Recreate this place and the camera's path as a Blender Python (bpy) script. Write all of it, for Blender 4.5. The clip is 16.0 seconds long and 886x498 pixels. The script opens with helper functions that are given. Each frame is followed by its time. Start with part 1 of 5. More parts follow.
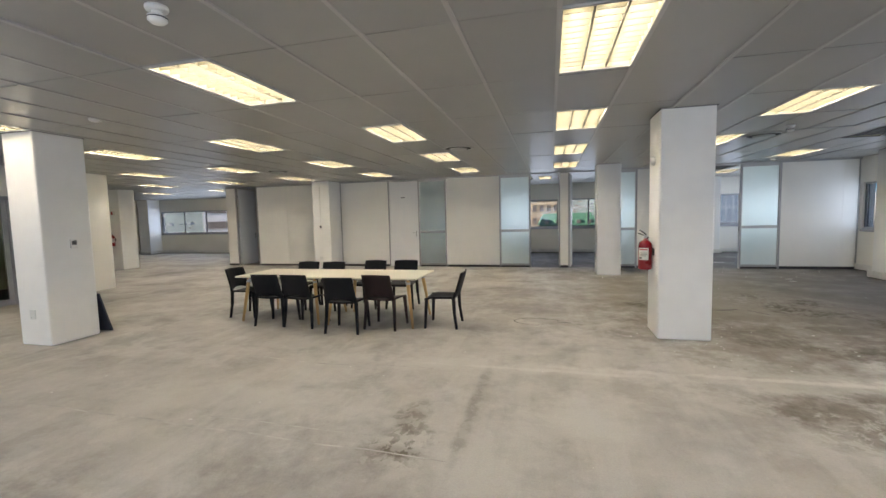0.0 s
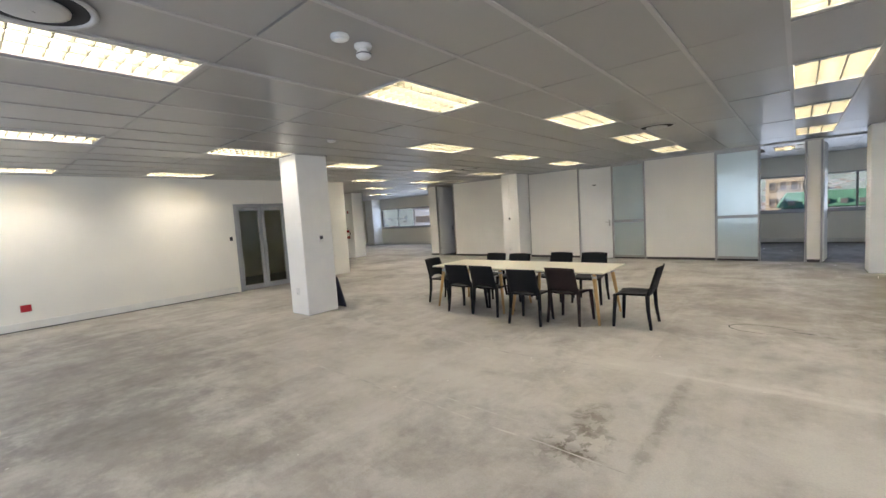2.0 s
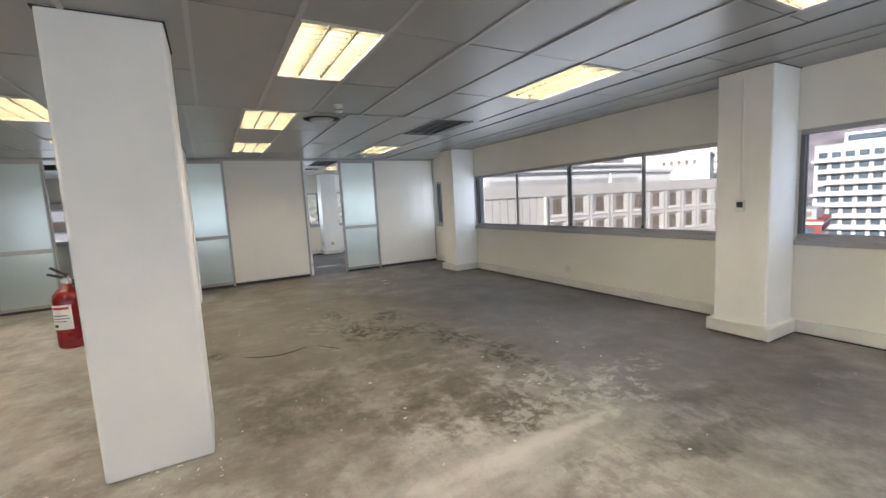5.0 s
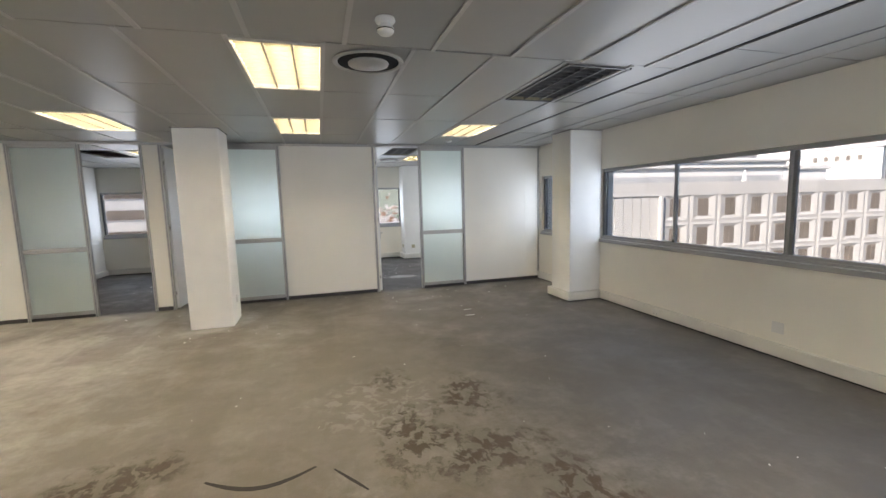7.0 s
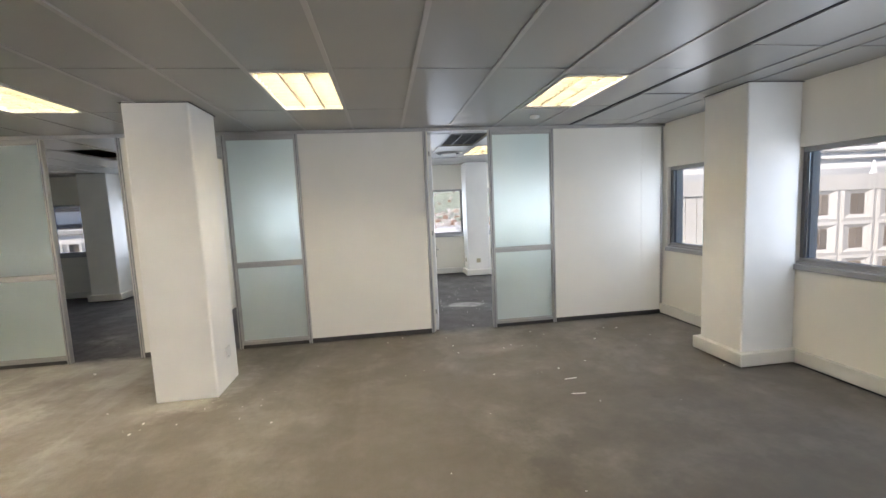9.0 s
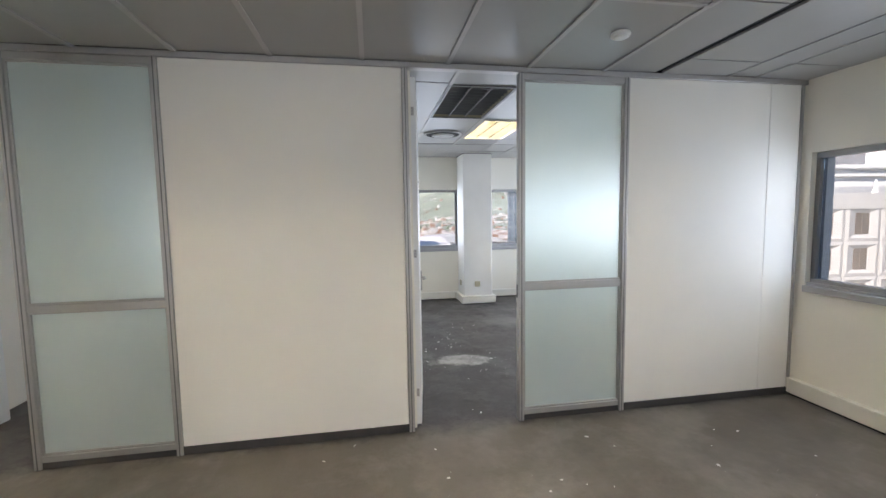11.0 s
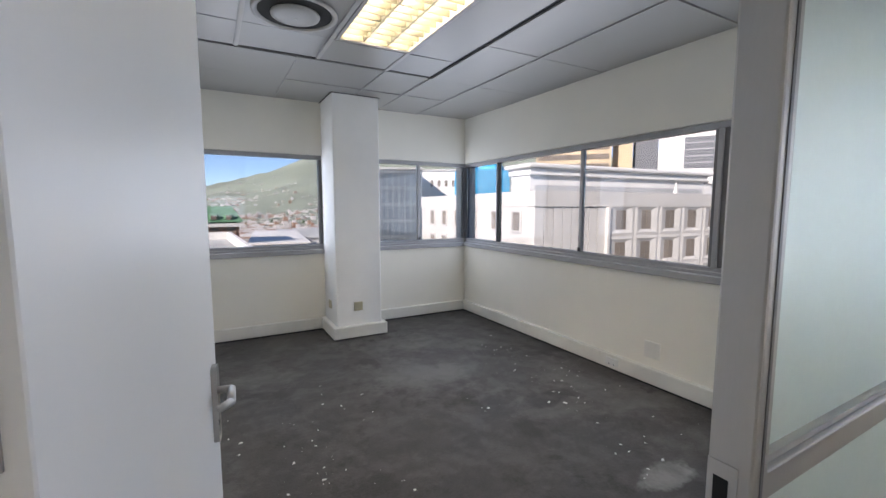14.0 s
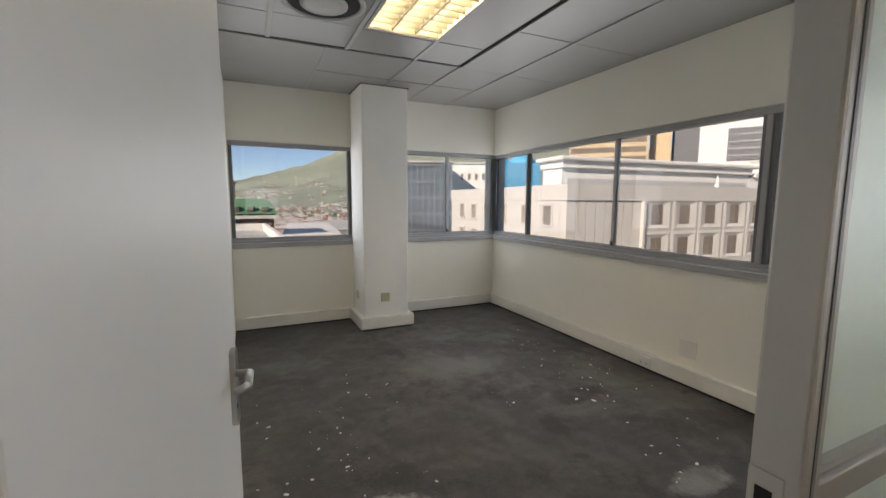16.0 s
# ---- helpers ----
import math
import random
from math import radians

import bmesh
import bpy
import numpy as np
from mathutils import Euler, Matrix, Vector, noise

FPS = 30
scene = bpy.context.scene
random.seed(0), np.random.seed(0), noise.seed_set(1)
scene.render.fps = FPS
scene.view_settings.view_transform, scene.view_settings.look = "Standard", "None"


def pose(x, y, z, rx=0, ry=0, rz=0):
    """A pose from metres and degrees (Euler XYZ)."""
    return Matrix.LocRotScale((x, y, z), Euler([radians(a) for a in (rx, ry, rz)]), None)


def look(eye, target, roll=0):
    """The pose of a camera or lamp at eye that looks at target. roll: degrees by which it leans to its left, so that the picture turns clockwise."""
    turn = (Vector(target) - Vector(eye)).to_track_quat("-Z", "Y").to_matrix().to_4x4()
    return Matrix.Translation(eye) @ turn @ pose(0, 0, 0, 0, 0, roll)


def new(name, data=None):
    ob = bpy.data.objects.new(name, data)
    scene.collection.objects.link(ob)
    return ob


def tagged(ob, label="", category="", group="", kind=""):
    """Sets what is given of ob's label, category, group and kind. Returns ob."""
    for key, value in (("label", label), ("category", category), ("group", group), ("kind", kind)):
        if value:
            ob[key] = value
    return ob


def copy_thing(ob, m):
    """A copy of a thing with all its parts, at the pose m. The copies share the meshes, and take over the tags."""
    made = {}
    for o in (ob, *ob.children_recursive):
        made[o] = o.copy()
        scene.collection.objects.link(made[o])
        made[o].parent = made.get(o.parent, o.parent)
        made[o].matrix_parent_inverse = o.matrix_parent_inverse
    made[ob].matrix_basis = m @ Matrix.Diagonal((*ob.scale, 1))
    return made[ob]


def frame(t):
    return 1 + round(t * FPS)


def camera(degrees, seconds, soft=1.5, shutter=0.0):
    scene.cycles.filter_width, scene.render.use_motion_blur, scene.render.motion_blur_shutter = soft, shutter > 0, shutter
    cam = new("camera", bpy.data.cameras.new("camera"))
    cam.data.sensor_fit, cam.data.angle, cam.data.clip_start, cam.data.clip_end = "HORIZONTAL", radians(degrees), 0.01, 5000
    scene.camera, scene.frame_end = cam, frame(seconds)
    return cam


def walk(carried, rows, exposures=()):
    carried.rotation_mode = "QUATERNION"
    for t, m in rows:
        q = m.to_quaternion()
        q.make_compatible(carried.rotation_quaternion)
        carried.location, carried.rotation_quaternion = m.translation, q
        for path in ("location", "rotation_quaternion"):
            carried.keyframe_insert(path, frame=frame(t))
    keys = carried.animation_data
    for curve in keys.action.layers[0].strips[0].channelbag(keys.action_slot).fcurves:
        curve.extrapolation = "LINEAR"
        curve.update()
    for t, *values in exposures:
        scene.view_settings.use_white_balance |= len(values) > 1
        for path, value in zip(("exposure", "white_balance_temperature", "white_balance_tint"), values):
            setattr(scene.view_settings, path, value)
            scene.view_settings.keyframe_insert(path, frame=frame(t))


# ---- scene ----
cam = camera(93.5, 16.0)
PATH = [
    (0, (-4.108, -13.037, 1.619), (-4.609, -11.107, 1.464), -1.4),
    (0.5, (-4.181, -13.108, 1.634), (-5.103, -11.34, 1.474), -1.4),
    (1, (-4.191, -13.131, 1.636), (-5.458, -11.592, 1.476), -2.0),
    (1.5, (-4.148, -13.146, 1.648), (-5.609, -11.789, 1.493), -3.1),
    (2, (-3.984, -13.003, 1.651), (-5.281, -11.49, 1.488), -3.6),
    (2.5, (-3.765, -12.713, 1.618), (-4.419, -10.832, 1.441), -2.8),
    (3, (-3.473, -12.317, 1.609), (-3.479, -10.326, 1.417), -2.5),
    (3.5, (-3.109, -11.933, 1.619), (-2.768, -9.974, 1.409), -3.6),
    (4, (-2.795, -11.515, 1.597), (-2.021, -9.683, 1.386), -3.5),
    (4.2, (-2.63, -11.329, 1.621), (-1.669, -9.588, 1.404), -3.2),
    (6.3, (-1.357, -9.05, 1.703), (-0.497, -7.261, 1.458), -1.7),
    (6.5, (-1.261, -8.796, 1.727), (-0.489, -6.967, 1.485), -1.5),
    (7, (-1.057, -8.171, 1.761), (-0.5, -6.264, 1.532), -1.6),
    (7.5, (-0.94, -7.586, 1.805), (-0.516, -5.642, 1.601), -1.9),
    (8, (-0.805, -6.949, 1.804), (-0.458, -4.991, 1.591), -2.2),
    (8.5, (-0.698, -6.397, 1.823), (-0.401, -4.43, 1.617), -2.5),
    (9, (-0.624, -5.792, 1.797), (-0.355, -3.821, 1.593), -2.6),
    (9.2, (-0.569, -5.552, 1.786), (-0.331, -3.576, 1.588), -2.8),
    (11.3, (-0.244, -2.89, 1.706), (0.121, -0.93, 1.551), -0.6),
    (11.5, (-0.196, -2.704, 1.686), (0.199, -0.749, 1.538), -0.7),
    (12, (-0.067, -2.164, 1.675), (0.415, -0.229, 1.527), -0.3),
    (12.5, (-0.039, -1.656, 1.66), (0.563, 0.246, 1.516), -0.1),
    (13, (0.057, -1.155, 1.666), (0.766, 0.709, 1.509), -0.2),
    (13.5, (0.102, -0.717, 1.645), (0.947, 1.087, 1.463), -0.3),
    (14, (0.186, -0.293, 1.573), (1.15, 1.448, 1.374), -0.0),
    (14.5, (0.338, 0.048, 1.556), (1.391, 1.732, 1.327), 0.1),
    (15, (0.398, 0.177, 1.545), (1.491, 1.832, 1.293), 0.2),
    (15.5, (0.329, 0.035, 1.55), (1.407, 1.702, 1.314), 0.4),
    (16, (0.225, -0.269, 1.551), (1.062, 1.532, 1.321), 0.3),
]
EXPOSURES = [(0.0, 1.98, 6150, 15), (1.5, 2.08, 6000, 15), (2.3, 2.12, 6050, 15), (3.0, 2.0, 6050, 14), (6.3, 2.2, 6650, 15), (9.0, 2.42, 6600, 15), (11.3, 2.36, 6500, 16), (12.2, 2.2, 6450, 16), (13.3, 2.05, 6500, 18), (14.4, 1.78, 6550, 18), (15.5, 1.54, 7200, 17), (16.0, 1.56, 7500, 16)]
walk(cam, [(t, look(eye, target, roll)) for t, eye, target, roll in PATH], EXPOSURES)

# ---- world, sun ----
world = bpy.data.worlds.new("world")
scene.world = world
world.use_nodes = True
_nt = world.node_tree
_sky = _nt.nodes.new("ShaderNodeTexSky")
_sky.sky_type, _sky.sun_disc = "NISHITA", False
_sky.air_density, _sky.dust_density, _sky.ozone_density = 0.6, 0.0, 3.0
_sky.sun_elevation, _sky.sun_rotation = radians(28.1), radians(-114.0)
_bg = _nt.nodes["Background"]
_bg.inputs["Strength"].default_value = 0.09
_nt.links.new(_sky.outputs[0], _bg.inputs["Color"])
sun = new("sun", bpy.data.lights.new("sun", "SUN"))
sun.data.energy, sun.data.angle, sun.data.color = 4.0, radians(0.5), (1.0, 0.95, 0.88)
sun.matrix_world = look((-72, -32, 42), (0, 0, 0))
TUBE_POWER = 12.5

# the sky's light in the window openings: (along x or y, the wall's plane, middle, width, watts per square metre)
for _axis, _at, _mid, _wide, _watts in (
    ("x", -15.38, -11.25, 5.0, 2.2), ("x", -15.38, -4.85, 5.0, 2.2), ("x", -15.38, 0.9, 4.0, 2.2),
    ("y", 3.562, -11.3, 5.6, 0.8), ("y", 3.562, -4.96, 5.7, 1.25), ("y", 3.562, -0.79, 1.3, 1.5), ("y", 3.562, 2.6, 4.9, 1.5),
    ("x", 5.122, 0.76, 1.3, 1.5), ("x", 5.122, 2.8, 1.4, 1.5), ("x", 5.122, -1.9, 3.2, 1.5), ("x", 5.122, -5.2, 2.7, 1.5),
    ("x", 5.122, -22.4, 4.2, 1.5), ("x", 5.122, -17.6, 3.3, 1.5),
):
    _day = new("window_daylight", bpy.data.lights.new("window_daylight", "AREA"))
    _day.data.shape, _day.data.size, _day.data.size_y = "RECTANGLE", _wide, 1.15
    _day.data.energy, _day.data.color = 1.25 * _watts * _wide * 1.15, (0.74, 0.86, 1.0)
    _in = 1 if _at < 0 else -1
    _day.matrix_world = look((_mid, _at, 1.64), (_mid, _at + _in, 1.64)) if _axis == "x" else look((_at, _mid, 1.64), (_at + _in, _mid, 1.64))

# ---- materials ----
def mat_new(name):
    m = bpy.data.materials.new(name)
    m.use_nodes = True
    nt = m.node_tree
    return m, nt, nt.nodes["Principled BSDF"]


def nd(nt, kind, **kw):
    n = nt.nodes.new(kind)
    for k, v in kw.items():
        n.inputs[k.replace("_", " ")].default_value = v
    return n


def world_pos(nt, scale=(1, 1, 1)):
    g = nt.nodes.new("ShaderNodeNewGeometry")
    mp = nt.nodes.new("ShaderNodeMapping")
    mp.inputs["Scale"].default_value = scale
    nt.links.new(g.outputs["Position"], mp.inputs["Vector"])
    return mp.outputs[0]


def noise_fac(nt, vec, scale, detail=4.0, rough=0.55, lo=0.35, hi=0.65, distort=0.0):
    n = nd(nt, "ShaderNodeTexNoise", Scale=scale, Detail=detail, Roughness=rough, Distortion=distort)
    nt.links.new(vec, n.inputs["Vector"])
    r = nd(nt, "ShaderNodeMapRange", From_Min=lo, From_Max=hi)
    nt.links.new(n.outputs["Fac"], r.inputs["Value"])
    return r.outputs[0]


def blend(nt, fac, a, b, mode="MIX"):
    x = nt.nodes.new("ShaderNodeMix")
    x.data_type, x.blend_type = "RGBA", mode
    for sock, v in ((x.inputs[0], fac), (x.inputs[6], a), (x.inputs[7], b)):
        if hasattr(v, "is_output"):
            nt.links.new(v, sock)
        elif isinstance(v, tuple):
            sock.default_value = (*v, 1)
        else:
            sock.default_value = v
    return x.outputs[2]


def calc(nt, op, a, b=0.0, clamp=False):
    x = nt.nodes.new("ShaderNodeMath")
    x.operation, x.use_clamp = op, clamp
    for sock, v in ((x.inputs[0], a), (x.inputs[1], b)):
        if hasattr(v, "is_output"):
            nt.links.new(v, sock)
        else:
            sock.default_value = v
    return x.outputs[0]


def bump(nt, bsdf, height, strength=0.2, distance=0.01):
    b = nd(nt, "ShaderNodeBump", Strength=strength, Distance=distance)
    nt.links.new(height, b.inputs["Height"])
    nt.links.new(b.outputs[0], bsdf.inputs["Normal"])


def surface(name, color, rough=0.5, metal=0.0, vary=0.12, scale=3.0, grain=90.0, relief=0.08, spec=0.5, stretch=(1, 1, 1), each=0.0, even=False):
    """A surface with slow and fine variation in colour, gloss and relief."""
    m, nt, b = mat_new(name)
    vec = world_pos(nt, stretch)
    slow = noise_fac(nt, vec, scale)
    fine = noise_fac(nt, vec, grain, 3.0)
    c = blend(nt, slow, tuple(v * (1 - vary) for v in color), tuple(min(1, v * (1 + vary)) for v in color))
    c = blend(nt, calc(nt, "MULTIPLY", fine, 0.35 * vary / 0.12 * 0.3), c, tuple(v * 0.7 for v in color))
    if each:
        oi = nt.nodes.new("ShaderNodeObjectInfo")
        c = blend(nt, calc(nt, "MULTIPLY", oi.outputs["Random"], each), c, tuple(v * 0.6 for v in color))
    nt.links.new(c, b.inputs["Base Color"])
    b.inputs["Roughness"].default_value = rough
    if not even:
        nt.links.new(calc(nt, "ADD", calc(nt, "MULTIPLY", slow, 0.12), rough - 0.06), b.inputs["Roughness"])
    b.inputs["Metallic"].default_value = metal
    b.inputs["Specular IOR Level"].default_value = spec
    if relief:
        bump(nt, b, fine, relief, 0.004)
    return m


def clear_glass(name, tint=(0.47, 0.472, 0.47), rough=0.0, ior=1.45):
    m, nt, b = mat_new(name)
    b.inputs["Base Color"].default_value = (*tint, 1)
    b.inputs["Transmission Weight"].default_value = 1.0
    b.inputs["IOR"].default_value = ior
    b.inputs["Roughness"].default_value = rough
    return m


def frosted_glass():
    m, nt, b = mat_new("frosted_glass")
    vec = world_pos(nt)
    c = blend(nt, noise_fac(nt, vec, 1.2), (0.79, 0.875, 0.835), (0.84, 0.91, 0.875))
    nt.links.new(c, b.inputs["Base Color"])
    b.inputs["Transmission Weight"].default_value = 0.66
    b.inputs["IOR"].default_value = 1.25
    nt.links.new(calc(nt, "ADD", calc(nt, "MULTIPLY", noise_fac(nt, vec, 60), 0.08), 0.6), b.inputs["Roughness"])
    return m


def glow(name, color, strength):
    m, nt, b = mat_new(name)
    b.inputs["Base Color"].default_value = (*color, 1)
    b.inputs["Emission Color"].default_value = (*color, 1)
    b.inputs["Emission Strength"].default_value = strength
    return m


def near(nt, sep, x, y, rx, ry, wob, edge=0.5):
    """1 inside an uneven ellipse on the floor, falling to 0 at its worn edge."""
    dx = calc(nt, "DIVIDE", calc(nt, "SUBTRACT", sep.outputs[0], x), rx)
    dy = calc(nt, "DIVIDE", calc(nt, "SUBTRACT", sep.outputs[1], y), ry)
    d = calc(nt, "SQRT", calc(nt, "ADD", calc(nt, "MULTIPLY", dx, dx), calc(nt, "MULTIPLY", dy, dy)))
    d = calc(nt, "ADD", d, wob)
    r = nd(nt, "ShaderNodeMapRange", From_Min=1.0, From_Max=1.0 - edge)
    nt.links.new(d, r.inputs["Value"])
    return r.outputs[0]


def floor_concrete():
    """Bare screed: pale trowelled patches, old glue, scrapes, dark adhesive residue near the offices."""
    m, nt, b = mat_new("bare_concrete_floor")
    vec = world_pos(nt)
    sep = nt.nodes.new("ShaderNodeSeparateXYZ")
    nt.links.new(vec, sep.inputs[0])
    big = noise_fac(nt, vec, 0.32, 5.0, 0.6, 0.36, 0.64, 0.2)
    mid = noise_fac(nt, vec, 1.1, 7.0, 0.65, 0.38, 0.66, 0.25)
    small = noise_fac(nt, vec, 6.0, 6.0, 0.7, 0.4, 0.66, 0.4)
    fine = noise_fac(nt, vec, 70.0, 4.0, 0.6, 0.3, 0.7)
    streak = noise_fac(nt, world_pos(nt, (1.6, 0.45, 1)), 1.0, 6.0, 0.65, 0.46, 0.66, 0.3)
    smear = noise_fac(nt, world_pos(nt, (0.5, 1.5, 1)), 1.1, 7.0, 0.7, 0.48, 0.62, 0.3)
    patch = noise_fac(nt, vec, 0.75, 8.0, 0.68, 0.505, 0.57, 0.2)
    worn = noise_fac(nt, vec, 1.7, 8.0, 0.72, 0.53, 0.6, 0.15)
    c = blend(nt, big, (0.34, 0.32, 0.285), (0.50, 0.476, 0.428))
    c = blend(nt, calc(nt, "MULTIPLY", mid, 0.36), c, (0.24, 0.205, 0.18))
    c = blend(nt, calc(nt, "MULTIPLY", patch, 0.55), c, (0.56, 0.543, 0.50))
    c = blend(nt, calc(nt, "MULTIPLY", worn, 0.22), c, (0.20, 0.187, 0.165))
    mottle = noise_fac(nt, vec, 3.1, 9.0, 0.72, 0.48, 0.57, 0.1)
    c = blend(nt, calc(nt, "MULTIPLY", mottle, 0.2), c, (0.56, 0.545, 0.505))
    scrape = noise_fac(nt, world_pos(nt, (2.6, 0.24, 1)), 1.0, 6.0, 0.62, 0.52, 0.6, 0.1)
    c = blend(nt, calc(nt, "MULTIPLY", scrape, 0.3), c, (0.60, 0.585, 0.545))
    grime = noise_fac(nt, vec, 0.55, 7.0, 0.7, 0.52, 0.62, 0.3)
    c = blend(nt, calc(nt, "MULTIPLY", grime, 0.55), c, (0.20, 0.19, 0.175))
    c = blend(nt, calc(nt, "MULTIPLY", streak, 0.2), c, (0.54, 0.525, 0.49))
    c = blend(nt, calc(nt, "MULTIPLY", smear, 0.22), c, (0.53, 0.515, 0.475))
    c = blend(nt, calc(nt, "MULTIPLY", small, 0.14), c, (0.19, 0.175, 0.15))
    # dark adhesive coat towards the offices and the window side
    edge = calc(nt, "ADD", sep.outputs[1], calc(nt, "MULTIPLY", calc(nt, "ADD", sep.outputs[0], 2.0), 1.1))
    edge = calc(nt, "ADD", edge, calc(nt, "MULTIPLY", mid, 1.6))
    west = nd(nt, "ShaderNodeMapRange", From_Min=-6.5, From_Max=-3.0)
    nt.links.new(sep.outputs[0], west.inputs["Value"])
    coat = nd(nt, "ShaderNodeMapRange", From_Min=-5.6, From_Max=0.6)
    nt.links.new(edge, coat.inputs["Value"])
    coat_f = calc(nt, "MULTIPLY", calc(nt, "MULTIPLY", coat.outputs[0], west.outputs[0]), 0.82)
    c = blend(nt, calc(nt, "MULTIPLY", coat_f, calc(nt, "SUBTRACT", 1.0, calc(nt, "MULTIPLY", patch, 0.1))), c, (0.105, 0.092, 0.07))
    inside = nd(nt, "ShaderNodeMapRange", From_Min=-0.06, From_Max=0.16)
    nt.links.new(calc(nt, "ADD", sep.outputs[1], calc(nt, "MULTIPLY", small, 0.1)), inside.inputs["Value"])
    room = blend(nt, mid, (0.042, 0.038, 0.035), (0.088, 0.082, 0.077))
    room = blend(nt, calc(nt, "MULTIPLY", patch, 0.6), room, (0.145, 0.136, 0.128))
    room = blend(nt, calc(nt, "MULTIPLY", worn, 0.7), room, (0.028, 0.025, 0.022))
    room = blend(nt, calc(nt, "MULTIPLY", mottle, 0.3), room, (0.15, 0.143, 0.136))
    room = blend(nt, calc(nt, "MULTIPLY", small, 0.45), room, (0.024, 0.022, 0.02))
    east = nd(nt, "ShaderNodeMapRange", From_Min=-15.9, From_Max=-15.6)
    nt.links.new(sep.outputs[0], east.inputs["Value"])
    c = blend(nt, calc(nt, "MULTIPLY", inside.outputs[0], east.outputs[0]), c, room)
    wob = calc(nt, "MULTIPLY", calc(nt, "SUBTRACT", noise_fac(nt, vec, 2.6, 6.0, 0.7, 0.3, 0.7), 0.5), 1.1)
    ragged = noise_fac(nt, vec, 3.6, 7.0, 0.68, 0.4, 0.58)
    # broad, even darker tones before the offices and along the window side
    for x, y, rx, ry, amount, tone in ((-1.2, -4.6, 4.2, 3.6, 0.85, (0.165, 0.150, 0.112)), (1.9, -6.6, 2.3, 6.8, 0.85, (0.092, 0.087, 0.081))):
        f = calc(nt, "MULTIPLY", near(nt, sep, x, y, rx, ry, calc(nt, "MULTIPLY", wob, 0.5), 0.6), amount)
        c = blend(nt, calc(nt, "MULTIPLY", f, calc(nt, "SUBTRACT", calc(nt, "ADD", calc(nt, "MULTIPLY", mid, -0.3), 1.0), calc(nt, "MULTIPLY", mottle, 0.12))), c, tone)
    for x, y, rx, ry, amount, tone in (
        (-10.0, -11.8, 4.0, 1.8, 0.2, (0.20, 0.195, 0.185)),
        (-1.4, -7.2, 2.0, 1.2, 0.6, (0.145, 0.12, 0.082)), (-1.9, -5.6, 1.6, 0.8, 0.45, (0.145, 0.125, 0.085)), (0.1, -6.6, 0.9, 1.6, 0.35, (0.13, 0.11, 0.08)), (-0.32, -7.25, 0.7, 0.4, 0.6, (0.12, 0.10, 0.08)), (-0.12, -8.1, 0.6, 0.26, 0.8, (0.11, 0.09, 0.07)),
        (-1.6, -7.0, 0.55, 0.5, 0.6, (0.12, 0.10, 0.075)), (-1.75, -9.25, 0.9, 0.5, 0.75, (0.15, 0.13, 0.10)), (-0.7, -9.0, 0.5, 0.3, 0.5, (0.13, 0.11, 0.09)),
        (-0.32, -6.55, 0.55, 0.4, 0.5, (0.10, 0.085, 0.06)), (-2.4, -5.15, 0.45, 0.28, 0.45, (0.12, 0.10, 0.07)), (-5.25, -10.48, 0.16, 0.09, 0.8, (0.13, 0.11, 0.09)),
        (-5.22, -10.05, 0.14, 0.4, 0.5, (0.18, 0.16, 0.13)), (-10.7, -12.3, 2.6, 1.6, 0.35, (0.17, 0.16, 0.15)), (-4.73, -9.55, 0.10, 0.95, 0.5, (0.22, 0.205, 0.18)), (-4.45, -9.7, 0.07, 0.8, 0.35, (0.24, 0.225, 0.20)),
        (-8.4, -12.2, 2.0, 0.9, 0.42, (0.16, 0.15, 0.14)), (-4.2, -6.6, 0.5, 0.25, 0.35, (0.2, 0.18, 0.15)),
        (1.38, -8.7, 0.5, 0.16, 0.65, (0.10, 0.09, 0.075)), (0.78, -9.1, 0.45, 0.16, 0.55, (0.10, 0.09, 0.075)), (2.2, -9.0, 0.4, 0.2, 0.55, (0.10, 0.09, 0.075)),
        (0.45, -3.1, 0.25, 0.5, 0.35, (0.07, 0.06, 0.05)), (1.78, -7.45, 0.3, 0.2, 0.4, (0.09, 0.08, 0.07)),
        (-1.0, -9.9, 1.4, 0.6, 0.45, (0.17, 0.15, 0.12)), (2.38, 3.62, 0.22, 0.12, 0.75, (0.02, 0.018, 0.018)), (2.5, 2.18, 0.3, 0.14, 0.75, (0.02, 0.018, 0.018)),
        (-3.0, -9.75, 0.62, 0.6, 0.4, (0.23, 0.225, 0.215)), (-0.45, -7.75, 0.75, 0.36, 0.7, (0.12, 0.102, 0.078)), (-2.15, -9.3, 0.28, 0.25, 0.7, (0.13, 0.11, 0.08)), (-1.5, -8.85, 0.3, 0.14, 0.6, (0.14, 0.12, 0.09)),
    ):
        f = calc(nt, "MULTIPLY", near(nt, sep, x, y, rx, ry, wob, 0.45), amount)
        c = blend(nt, calc(nt, "MULTIPLY", f, calc(nt, "ADD", calc(nt, "MULTIPLY", ragged, 0.6), 0.4)), c, tone)
    # trodden adhesive: clusters of hand-sized dark spots
    blot = noise_fac(nt, world_pos(nt, (1, 0.75, 1)), 11.0, 4.0, 0.6, 0.475, 0.535, 0.5)
